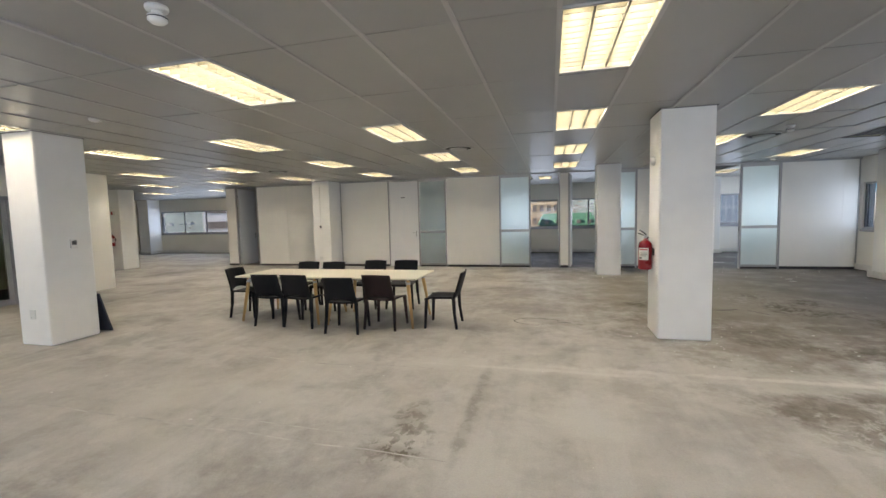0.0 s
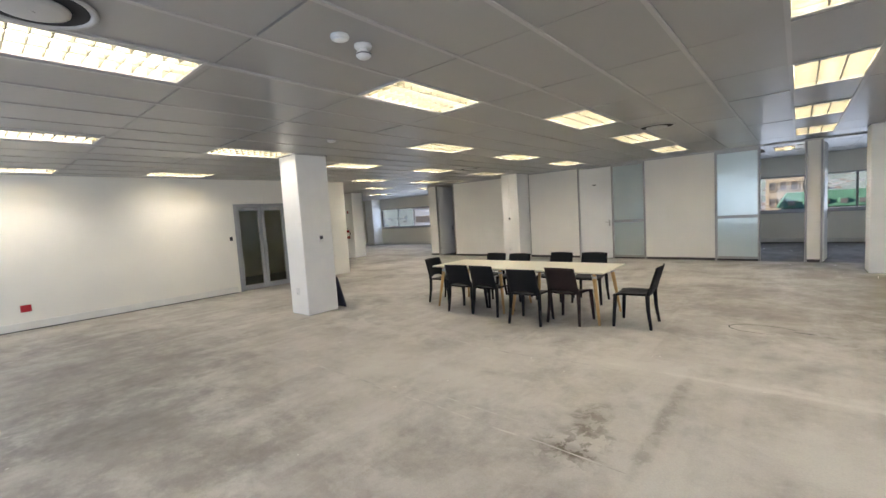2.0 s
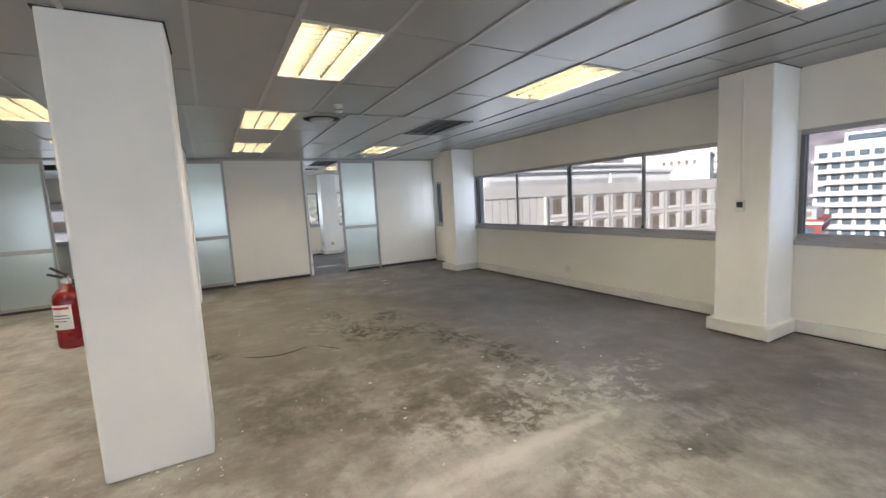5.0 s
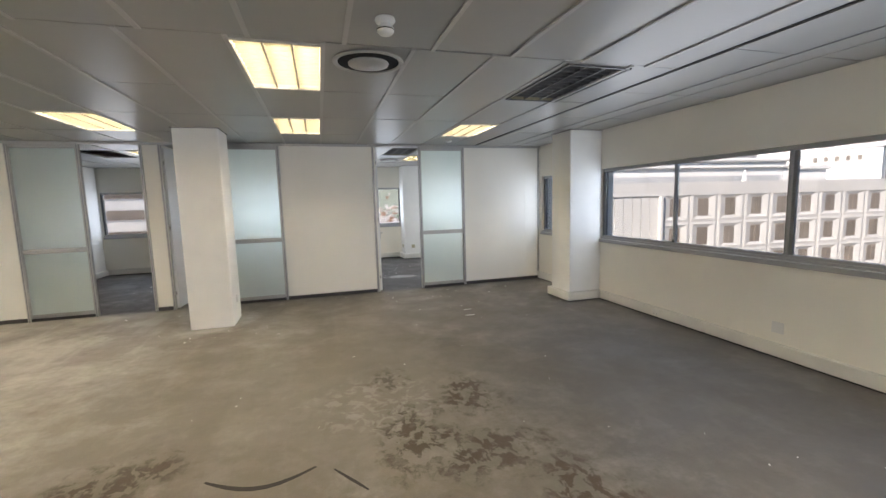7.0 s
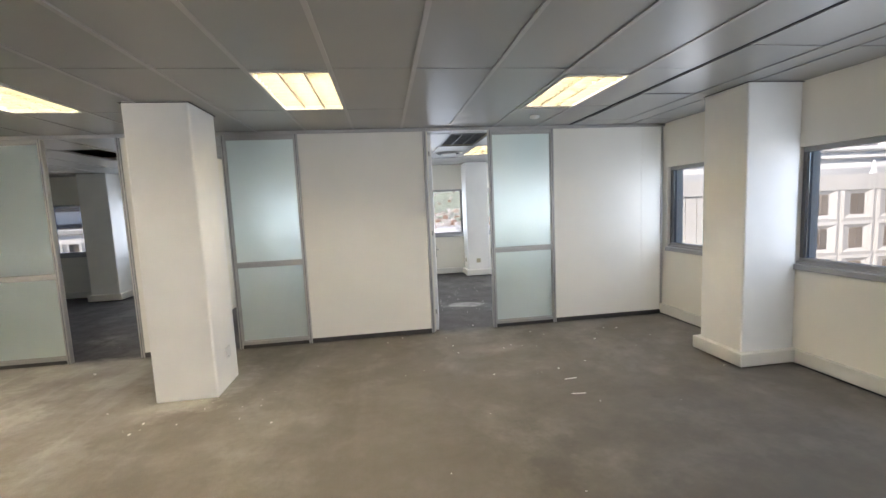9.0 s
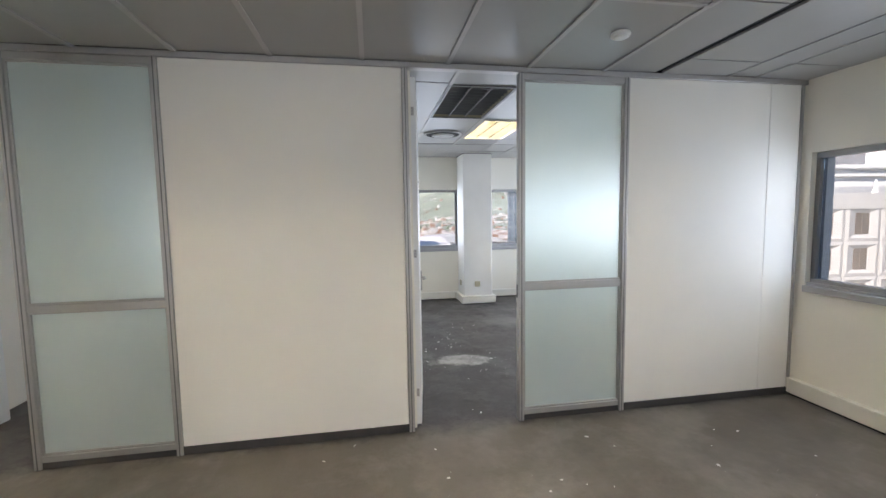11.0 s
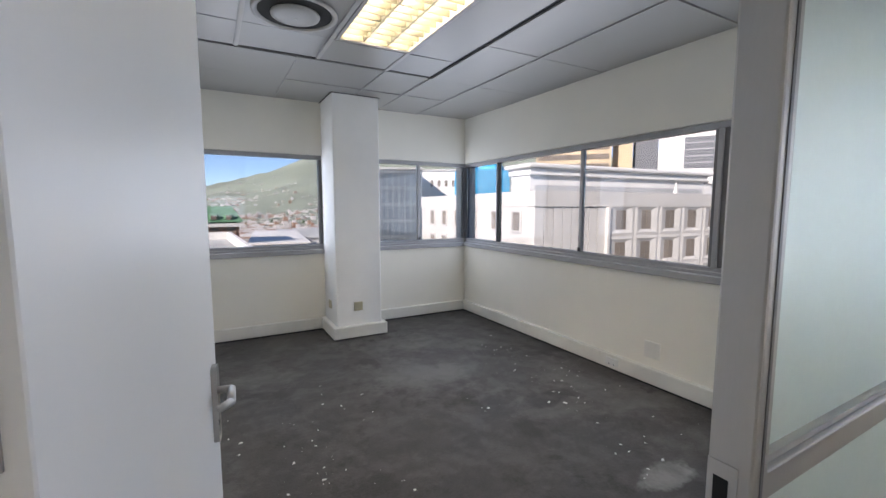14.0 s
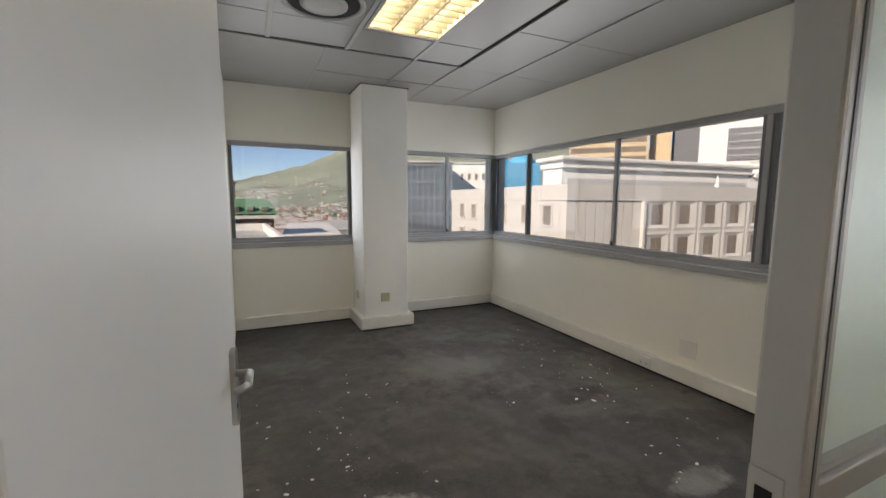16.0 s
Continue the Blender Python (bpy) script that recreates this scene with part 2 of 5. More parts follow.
    for x, y, rx, ry, amount in ((-0.5, -4.15, 0.3, 0.3, 0.7), (0.15, -4.75, 0.32, 0.5, 0.95), (-0.45, -5.3, 0.35, 0.55, 0.9), (0.05, -5.6, 0.45, 0.35, 0.9), (0.42, -6.2, 0.28, 0.5, 0.95),
                                 (0.58, -6.95, 0.3, 0.5, 0.85), (-2.45, -5.15, 0.45, 0.3, 0.85), (-1.5, -7.0, 0.7, 0.6, 0.35), (-0.4, -7.6, 0.9, 0.5, 0.3), (-0.1, -8.15, 0.5, 0.25, 0.5),
                                 (1.1, -8.9, 0.8, 0.35, 0.3), (-5.2, -10.3, 0.25, 0.45, 0.9), (-1.6, -9.3, 0.9, 0.5, 0.3), (0.0, -9.0, 0.7, 0.5, 0.2)):
        f = calc(nt, "MULTIPLY", near(nt, sep, x, y, rx, ry, wob, 0.5), amount)
        c = blend(nt, calc(nt, "MULTIPLY", f, blot), c, (0.062, 0.046, 0.025))
    for x, y, rx, ry, amount in (
        (-2.65, -1.24, 0.62, 0.62, 0.6), (-2.5, -7.04, 0.55, 0.55, 0.6), (-3.95, -9.6, 0.28, 0.35, 0.65), (-2.3, -9.8, 0.5, 0.4, 0.5), (-4.6, -8.65, 2.8, 0.2, 0.85), (-1.0, -8.5, 1.7, 0.17, 1.0), (-0.9, -9.7, 0.9, 0.3, 0.8),
        (-5.3, -9.9, 3.2, 1.7, 0.75), (-5.0, -8.0, 2.4, 0.9, 0.5), (-2.5, -7.45, 0.45, 0.2, 0.5), (1.9, 3.1, 0.8, 0.5, 0.12),
        (-2.7, -1.65, 0.5, 0.2, 0.55), (0.7, -0.9, 0.5, 0.25, 0.22), (-6.6, -9.9, 1.5, 0.6, 0.35), (-11.6, -7.5, 1.8, 0.6, 0.35),
    ):
        f = calc(nt, "MULTIPLY", near(nt, sep, x, y, rx, ry, wob, 0.8), amount)
        c = blend(nt, calc(nt, "MULTIPLY", f, calc(nt, "ADD", calc(nt, "MULTIPLY", small, 0.6), 0.4)), c, (0.56, 0.545, 0.50))
    # raised trowel ridge across the floor
    for x, y, rx, ry, amount in ((-2.0, -8.57, 1.9, 0.07, 0.5), (-0.3, -8.47, 1.1, 0.09, 0.6), (-4.4, -8.7, 1.4, 0.05, 0.4)):
        f = calc(nt, "MULTIPLY", near(nt, sep, x, y, rx, ry, wob, 0.7), amount)
        c = blend(nt, f, c, (0.68, 0.66, 0.61))
    # broken skim: hard-edged pale flakes left between the dark glue
    flake = noise_fac(nt, vec, 8.0, 6.0, 0.62, 0.50, 0.55, 0.6)
    for x, y, rx, ry, amount in ((-1.75, -9.6, 0.75, 0.42, 0.6), (-0.3, -9.75, 0.6, 0.3, 0.5), (0.3, -8.2, 0.9, 0.35, 0.5), (0.4, -7.7, 0.45, 0.25, 0.4), (-1.3, -10.1, 0.6, 0.3, 0.5), (1.3, -8.0, 0.6, 0.25, 0.3), (-0.6, -4.6, 0.6, 0.7, 0.2)):
        f = calc(nt, "MULTIPLY", near(nt, sep, x, y, rx, ry, wob, 0.4), amount)
        c = blend(nt, calc(nt, "MULTIPLY", f, flake), c, (0.52, 0.505, 0.47))
    for x, y, rx, ry, amount in ((0.69, 1.55, 0.34, 0.2, 1.0), (2.48, 1.09, 0.24, 0.12, 0.5)):
        f = calc(nt, "MULTIPLY", near(nt, sep, x, y, rx, ry, calc(nt, "MULTIPLY", wob, 0.8), 0.3), calc(nt, "ADD", calc(nt, "MULTIPLY", ragged, 0.4 * amount), 0.3 * amount))
        c = blend(nt, f, c, (0.56, 0.55, 0.52))
    for x, y, rx, ry, amount in ((-5.15, -10.43, 0.24, 0.10, 0.9), (-5.19, -9.95, 0.16, 0.36, 0.55), (-4.75, -9.6, 0.07, 1.1, 0.35)):
        f = calc(nt, "MULTIPLY", near(nt, sep, x, y, rx, ry, calc(nt, "MULTIPLY", wob, 0.7), 0.5), amount)
        c = blend(nt, calc(nt, "MULTIPLY", f, calc(nt, "ADD", calc(nt, "MULTIPLY", blot, 0.6), 0.4)), c, (0.13, 0.11, 0.08))
    c = blend(nt, calc(nt, "MULTIPLY", fine, 0.16), c, (0.15, 0.14, 0.125))
    nt.links.new(c, b.inputs["Base Color"])
    nt.links.new(calc(nt, "ADD", calc(nt, "MULTIPLY", mid, 0.25), 0.55), b.inputs["Roughness"])
    b.inputs["Specular IOR Level"].default_value = 0.35
    h = calc(nt, "ADD", calc(nt, "MULTIPLY", small, 0.6), calc(nt, "MULTIPLY", fine, 0.4))
    bump(nt, b, h, 0.4, 0.006)
    return m


FLOOR = floor_concrete()
PAINT = surface("warm_white_wall_paint", (0.86, 0.832, 0.75), 0.6, vary=0.03, scale=0.8, grain=160, relief=0.06)
COLPAINT = surface("white_column_plaster", (0.87, 0.86, 0.83), 0.62, vary=0.035, scale=1.6, grain=120, relief=0.12)
PANEL = surface("cream_vinyl_board", (0.87, 0.85, 0.79), 0.55, vary=0.025, scale=0.9, grain=220, relief=0.03)
DOORW = surface("white_door_laminate", (0.83, 0.83, 0.82), 0.42, vary=0.02, scale=1.2, grain=140, relief=0.03)
SKIRT = surface("painted_trunking", (0.77, 0.755, 0.70), 0.45, vary=0.05, scale=2.5, grain=80, relief=0.03)
DARKSK = surface("dark_grey_skirting", (0.055, 0.052, 0.05), 0.5, vary=0.2, scale=3)
ALU = surface("satin_aluminium", (0.50, 0.49, 0.475), 0.42, 0.75, vary=0.06, scale=2.0, grain=200, relief=0.02, stretch=(1, 1, 0.15))
WINALU = surface("grey_anodised_aluminium", (0.37, 0.37, 0.38), 0.42, 0.0, vary=0.08, scale=2.0, grain=160, relief=0.02)
DARKALU = surface("dark_window_frame", (0.17, 0.17, 0.175), 0.45, 0.0, vary=0.1, scale=2.0)
# white tiles and tees coloured grey: the ceiling's dimness is in the colour
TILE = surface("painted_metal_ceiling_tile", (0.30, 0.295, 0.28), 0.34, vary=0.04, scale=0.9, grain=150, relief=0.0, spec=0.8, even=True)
TEE = surface("toned_down_ceiling_tee", (0.43, 0.425, 0.41), 0.4, vary=0.05, scale=2)
BLACK = surface("black_gap", (0.012, 0.012, 0.012), 0.8, vary=0.1, relief=0)
PLENUM = surface("dark_soffit", (0.05, 0.048, 0.045), 0.9, vary=0.2)
LOUVRE = surface("white_louvre_enamel", (0.34, 0.31, 0.20), 0.45, vary=0.03, scale=4, relief=0)
BLADE = surface("satin_louvre_blade", (0.19, 0.175, 0.12), 0.45, vary=0.05, scale=4, relief=0)
# unlit copy of louvre and frame, the missing light put into a darker colour
LOUVRE_OFF = surface("unlit_grey_louvre", (0.13, 0.13, 0.13), 0.4, 0.3, vary=0.1, scale=6, relief=0)
TUBE = glow("fluorescent_tube_lit", (1.0, 0.91, 0.76), TUBE_POWER)
TUBE_OFF = surface("fluorescent_tube_dead", (0.6, 0.6, 0.58), 0.3, relief=0)
GLASS = clear_glass("window_glass")
DOORGLASS = clear_glass("tinted_door_glass", (0.85, 0.85, 0.66), 0.0)
FROST = frosted_glass()
PLASTIC = surface("black_moulded_plastic", (0.009, 0.009, 0.010), 0.6, vary=0.15, scale=6, grain=240, relief=0.1, spec=0.22)
BROWNPL = surface("dark_brown_moulded_plastic", (0.026, 0.016, 0.015), 0.6, vary=0.15, scale=6, grain=240, relief=0.1, spec=0.22)
OAK = surface("oak_table_leg", (0.46, 0.29, 0.12), 0.45, vary=0.2, scale=5, grain=60, relief=0.1, stretch=(6, 6, 0.5))
TOP = surface("cream_laminate_tabletop", (0.80, 0.76, 0.62), 0.35, vary=0.03, scale=1.5, grain=120, relief=0.02)
WHITEPL = surface("white_plastic", (0.75, 0.745, 0.72), 0.4, vary=0.03, relief=0.02)
BEIGEPL = surface("beige_plastic", (0.50, 0.45, 0.31), 0.45, vary=0.04, relief=0.02)
DARKPL = surface("dark_plastic", (0.03, 0.03, 0.032), 0.4, vary=0.1)
REDPL = surface("red_plate", (0.42, 0.012, 0.02), 0.45, vary=0.08)
REDENAM = surface("red_enamel", (0.24, 0.008, 0.012), 0.28, vary=0.08, scale=5, relief=0.02)
PAPER = surface("printed_label", (0.75, 0.73, 0.68), 0.6, vary=0.05)
CHROME = surface("satin_chrome", (0.50, 0.49, 0.47), 0.38, 0.85, vary=0.06)
BOARDM = surface("slate_blue_board", (0.035, 0.04, 0.06), 0.5, vary=0.15, scale=3)
JOINT = surface("pale_screed_filler", (0.46, 0.445, 0.41), 0.85, vary=0.25, scale=4)
CHIP = surface("white_plaster_crumbs", (0.74, 0.73, 0.7), 0.8, vary=0.08)
SCUFF = surface("black_rubber_scuff", (0.035, 0.03, 0.025), 0.8, vary=0.3, scale=20)


# ---- mesh helpers ----
def box(bm, x0, x1, y0, y1, z0, z1):
    vs = [bm.verts.new((x, y, z)) for z in (z0, z1) for x, y in ((x0, y0), (x1, y0), (x1, y1), (x0, y1))]
    for q in ((3, 2, 1, 0), (4, 5, 6, 7), (0, 1, 5, 4), (1, 2, 6, 5), (2, 3, 7, 6), (3, 0, 4, 7)):
        bm.faces.new([vs[i] for i in q])
    return bm


def slab(x0, x1, y0, y1, z0, z1, soft=0.0, seg=1):
    bm = box(bmesh.new(), min(x0, x1), max(x0, x1), min(y0, y1), max(y0, y1), z0, z1)
    if soft:
        bmesh.ops.bevel(bm, geom=list(bm.edges), offset=soft, segments=seg, affect="EDGES", profile=0.5)
    return bm


def rod(bm, a, b, r0, r1=None, sides=10):
    """A round bar from a to b, its ends closed."""
    a, b = Vector(a), Vector(b)
    r1 = r0 if r1 is None else r1
    q = (b - a).to_track_quat("Z", "Y")
    rings = []
    for c, r in ((a, r0), (b, r1)):
        rings.append([bm.verts.new(c + q @ Vector((r * math.cos(2 * math.pi * k / sides), r * math.sin(2 * math.pi * k / sides), 0))) for k in range(sides)])
    for k in range(sides):
        bm.faces.new((rings[0][k], rings[0][(k + 1) % sides], rings[1][(k + 1) % sides], rings[1][k]))
    bm.faces.new(rings[0][::-1]), bm.faces.new(rings[1])
    return bm


def lathe(bm, profile, sides=24, cx=0, cy=0):
    """Turns (radius, height) pairs round the upright axis."""
    rings = [[bm.verts.new((cx + r * math.cos(2 * math.pi * k / sides), cy + r * math.sin(2 * math.pi * k / sides), z)) for k in range(sides)] for r, z in profile]
    for a, b in zip(rings, rings[1:]):
        for k in range(sides):
            bm.faces.new((a[k], a[(k + 1) % sides], b[(k + 1) % sides], b[k]))
    bm.faces.new(rings[0][::-1]), bm.faces.new(rings[-1])
    return bm


def mesh_of(name, bm, material, smooth=False):
    me = bpy.data.meshes.new(name)
    bmesh.ops.recalc_face_normals(bm, faces=list(bm.faces))
    bm.to_mesh(me)
    bm.free()
    me.materials.append(material)
    if smooth:
        me.shade_smooth()
    return me


def part(name, bm, material, parent=None, label="", smooth=False):
    ob = new(name, bm if isinstance(bm, bpy.types.Mesh) else mesh_of(name, bm, material, smooth))
    ob.parent = parent
    return tagged(ob, label)


def thing(name, m, label, category, group="", kind=""):
    ob = new(name)
    ob.empty_display_size = 0.1
    ob.matrix_basis = m
    return tagged(ob, label, category, group, kind)


def structure(name, bm, material, label, category=""):
    return tagged(part(name, bm, material), label, category or name.split("_")[0], kind="structure")


CEIL = 2.868
SILL, HEAD = 1.03, 2.225
XE, YN, YS, XW = 3.56, 5.12, -15.4, -26.0

# ---- floor and walls ----
floor = structure("floor", slab(XW - 0.3, XE + 0.3, YS - 0.3, YN + 0.3, -0.3, 0.0), FLOOR, "bare stained concrete floor with glue marks and pale scraped patches", "floor")
structure("roof_slab", slab(XW - 0.3, XE + 0.3, YS - 0.3, YN + 0.3, CEIL + 0.42, CEIL + 0.7), PLENUM, "dark concrete soffit above the suspended ceiling", "ceiling")


def ribbon_wall(name, axis, face, out, lo, hi, openings, label):
    """A wall with a band of window openings; axis 'x' runs along x. face: its inner plane, out: thickness outwards."""
    bm = bmesh.new()

    def bit(a, b, z0, z1):
        if b - a < 0.002:
            return
        p, q = min(face, face + out), max(face, face + out)
        box(bm, a, b, p, q, z0, z1) if axis == "x" else box(bm, p, q, a, b, z0, z1)

    bit(lo, hi, -0.3, SILL)
    bit(lo, hi, HEAD, CEIL + 0.42)
    at = lo
    for a, b in openings:
        bit(at, a, SILL, HEAD)
        at = b
    bit(at, hi, SILL, HEAD)
    return structure(name, bm, PAINT, label, "wall")


EAST = [(-14.2, -8.4), (-7.87, -2.05), (-1.5, -0.07), (0.1, YN + 0.1)]
NORTH = [(-24.6, -20.2), (-19.4, -15.9), (-15.5, -12.3), (-11.6, -9.55), (-9.35, -7.3), (-6.65, -3.8), (-3.58, -0.15), (0.035, 1.44), (2.0, XE)]
SOUTH = [(-14.0, -8.5), (-7.5, -2.2), (-1.2, 3.0)]
ribbon_wall("wall_east", "y", XE, 0.26, YS, YN + 0.26, EAST, "warm white painted wall under and over the window band")
ribbon_wall("wall_north", "x", YN, 0.26, XW, XE, NORTH, "warm white painted outer wall with a window band")
ribbon_wall("wall_south", "x", YS, -0.26, XW, XE + 0.26, SOUTH, "warm white painted outer wall with a window band")
structure("wall_west", slab(XW - 0.25, XW, YS, YN, -0.3, CEIL + 0.42), PAINT, "plain white painted end wall", "wall")


def window(n, axis, face, out, a, b, mullions, label):
    """One window: frame bars, mullions, a sill ledge and a pane in each bay. Mullions: (place, half width, dark)."""
    w = thing("window_%d" % n, Matrix(), label, "window", kind="structure")
    s = 1 if out > 0 else -1

    def bar(name, p, q, z0, z1, d0, d1, material, lab=""):
        u, v = sorted((face + s * d0, face + s * d1))
        soft = 0.0 if name == "pane" else 0.004
        bm = slab(p, q, u, v, z0, z1, soft) if axis == "x" else slab(u, v, p, q, z0, z1, soft)
        return part(name, bm, material, w, lab)

    bar("window_sill", a + 0.002, b - 0.002, SILL - 0.045, SILL + 0.012, -0.035, 0.2, WINALU, "grey aluminium sill ledge")
    bar("bottom_rail", a, b, SILL + 0.013, SILL + 0.07, 0.05, 0.13, WINALU)
    bar("bottom_track", a, b, SILL + 0.013, SILL + 0.04, 0.012, 0.048, WINALU)
    bar("top_rail", a, b, HEAD - 0.05, HEAD - 0.001, 0.05, 0.13, WINALU)
    bar("jamb", a + 0.001, a + 0.04, SILL + 0.071, HEAD - 0.051, 0.05, 0.13, DARKALU)
    bar("jamb", b - 0.04, b - 0.001, SILL + 0.071, HEAD - 0.051, 0.05, 0.13, DARKALU)
    stops = [a + 0.04]
    for at, half, dark in sorted(mullions):
        bar("mullion", at - half, at + half, SILL + 0.071, HEAD - 0.051, 0.058, 0.104, DARKALU if dark else WINALU)
        if not dark:
            bar("latch", at - 0.014, at + 0.014, SILL + 0.074, SILL + 0.118, 0.040, 0.0575, DARKPL, "small black sliding latch")
        if dark:
            bar("mullion_cap", at - half * 0.35, at + half * 0.35, SILL + 0.071, HEAD - 0.051, 0.036, 0.057, WINALU)
        stops += [at - half, at + half]
    stops.append(b - 0.04)
    for p, q in zip(stops[::2], stops[1::2]):
        pane = bar("pane", p + 0.001, q - 0.001, SILL + 0.071, HEAD - 0.051, 0.086, 0.092, GLASS)
        pane.visible_shadow = False
    return w


window(1, "y", XE, 1, -1.5, -0.07, [(-0.75, 0.02, 0)], "narrow aluminium ribbon window beside a column")
window(2, "y", XE, 1, -7.87, -2.05, [(-3.56, 0.022, 0), (-5.03, 0.04, 1), (-6.5, 0.022, 0)], "long aluminium ribbon window over the street")
window(3, "y", XE, 1, -14.2, -8.4, [(-9.9, 0.022, 0), (-11.3, 0.04, 1), (-12.8, 0.022, 0)], "long aluminium ribbon window beyond a column")
window(4, "y", XE, 1, 0.1, YN + 0.1, [(1.51, 0.055, 1), (2.89, 0.022, 0), (4.36, 0.035, 1)], "sliding aluminium corner office window")
window(5, "x", YN, 1, 0.035, 1.44, [], "single-pane aluminium office window facing the hills")
window(6, "x", YN, 1, 2.0, XE + 0.05, [(2.82, 0.022, 0)], "aluminium corner window with one mullion")
window(7, "x", YN, 1, -3.58, -0.15, [(-2.6, 0.03, 1), (-1.3, 0.022, 0)], "aluminium ribbon window of an empty office")
window(8, "x", YN, 1, -6.65, -3.8, [(-5.2, 0.022, 0)], "aluminium ribbon window of an empty office")
window(9, "x", YN, 1, -9.35, -7.3, [(-8.3, 0.022, 0)], "aluminium ribbon window of an empty office")
window(10, "x", YN, 1, -11.6, -9.55, [], "aluminium ribbon window of a closed office")
window(11, "x", YN, 1, -15.5, -12.3, [(-13.9, 0.022, 0)], "aluminium ribbon window of a closed office")
window(12, "x", YN, 1, -24.6, -20.2, [(-23.1, 0.022, 0), (-21.7, 0.03, 1)], "aluminium ribbon window at the far end")
window(13, "x", YN, 1, -19.4, -15.9, [(-17.6, 0.022, 0)], "aluminium ribbon window at the far end")
window(14, "x", YS, -1, -14.0, -8.5, [(-12.6, 0.022, 0), (-11.2, 0.04, 1), (-9.8, 0.022, 0)], "long aluminium ribbon window")
window(15, "x", YS, -1, -7.5, -2.2, [(-6.2, 0.022, 0), (-4.9, 0.04, 1), (-3.5, 0.022, 0)], "long aluminium ribbon window")
window(16, "x", YS, -1, -1.2, 3.0, [(0.2, 0.022, 0), (1.6, 0.04, 1)], "long aluminium ribbon window")

# inner walls
structure("wall_core", box(box(box(bmesh.new(), -15.1, -14.9, YS, -8.34, 0, CEIL + 0.4), -15.1, -14.9, -6.87, -4.9, 0, CEIL + 0.4), -15.1, -14.9, -8.34, -6.87, 2.25, CEIL + 0.4), PAINT, "white painted core wall with a glazed double door", "wall")
structure("wall_core_return", slab(XW, -15.1, -5.1, -4.9, 0, CEIL + 0.4), PAINT, "white painted core wall", "wall")
structure("wall_lobby", box(box(bmesh.new(), -18.1, -18.0, YS, -5.1, 0, CEIL + 0.4), -18.0, -15.1, -9.6, -9.5, 0, CEIL + 0.4), PAINT, "plain lobby wall behind the glazed door", "wall")
structure("wall_office_corner", slab(-0.09, 0.025, 0.064, YN - 0.002, 0, CEIL + 0.3), PAINT, "white office dividing wall", "wall")
structure("wall_office_middle", slab(-3.75, -3.63, 0.064, YN - 0.002, 0, CEIL + 0.3), PAINT, "white office dividing wall", "wall")
structure("wall_office_inner", slab(-9.5, -9.39, 0.064, YN - 0.002, 0, CEIL + 0.3), PAINT, "white office dividing wall", "wall")
structure("wall_office_west", slab(-15.8, -15.69, 0.064, YN - 0.002, 0, CEIL + 0.3), PAINT, "white office end wall", "wall")


def column(x0, x1, y0, y1, label, trim=False):
    bm = slab(x0, x1, y0, y1, 0.0, CEIL + 0.3, 0.018, 2)
    c = structure("column", bm, COLPAINT, label, "column")
    part("ceiling_gap", slab(x0 - 0.012, x1 + 0.012, y0 - 0.012, y1 + 0.012 if not trim else y1, CEIL - 0.009, CEIL - 0.0045), BLACK, c)
    if trim:
        t = slab(x0 - 0.055, x1 + 0.055, y0 - 0.055, y1 + 0.055, 0.012, 0.155, 0.012, 2)
        part("skirting", t, SKIRT, c)
        part("skirting_gap", slab(x0 - 0.03, x1 + 0.03, y0 - 0.03, y1 + 0.03, 0.001, 0.0115), BLACK, c)
    return c


column(-2.80, -2.19, -7.33, -6.75, "square white plastered column with a fire extinguisher on it")
column(-2.94, -2.36, -1.53, -0.94, "square white plastered column before the office partition")
column(-11.19, -10.63, -9.03, -8.40, "square white plastered column with a thermostat and a socket")
column(-11.70, -11.08, -0.75, -0.002, "square white column half in the office partition")
column(-19.5, -18.9, -1.55, -0.95, "square white column far along the floor")
column(2.95, XE - 0.002, -2.07, -1.5, "white window-wall column with boxed skirting", True)
column(2.98, XE - 0.002, -8.4, -7.87, "white window-wall column with boxed skirting and a thermostat", True)
column(1.43, 1.99, 4.545, YN - 0.002, "white corner-office column with boxed skirting", True)
column(-7.28, -6.68, 4.5, YN - 0.002, "white office column with boxed skirting", True)
column(-25.3, -24.62, 4.4, YN - 0.002, "white far column against the window wall", True)
column(2.98, XE - 0.002, -15.0, -14.25, "white window-wall column with boxed skirting", True)


def skirting(x0, x1, y0, y1, label="boxed white skirting trunking along the window wall"):
    s = thing("baseboard", Matrix(), label, "skirting", kind="structure")
    part("trunking", slab(x0, x1, y0, y1, 0.014, 0.155, 0.008, 2), SKIRT, s)
    part("shadow_gap", slab(x0 + 0.006, x1 - 0.006, y0 + 0.006, y1 - 0.006, 0.001, 0.0135), BLACK, s)


for a, b in ((-14.24, -8.46), (-7.81, -2.13), (-1.44, -0.005), (0.1, YN)):
    skirting(XE - 0.05, XE - 0.001, a, b)
for a, b in ((0.03, 1.37), (2.05, XE - 0.055), (-3.62, -0.1), (-6.62, -3.76), (-9.38, -7.34), (-15.6, -9.6), (-24.5, -15.85)):
    skirting(a, b, YN - 0.05, YN - 0.001)
skirting(-14.899, -14.85, YS, -8.42, "white skirting along the core wall with a dark gap under it")

# ---- suspended ceiling ----
XL_E = [-3.43 + 0.616 * k for k in range(5)] + [-0.966 + 0.637 * k for k in range(1, 5)]
XL_W = [-4.05 - 0.65 * k for k in range(34)]


def x_lines(south):
    e = [x + (0.14 if south and x > -3 else 0) for x in XL_E]
    return sorted([x for x in XL_W if x > XW] + e + [2.045 + 0.0])


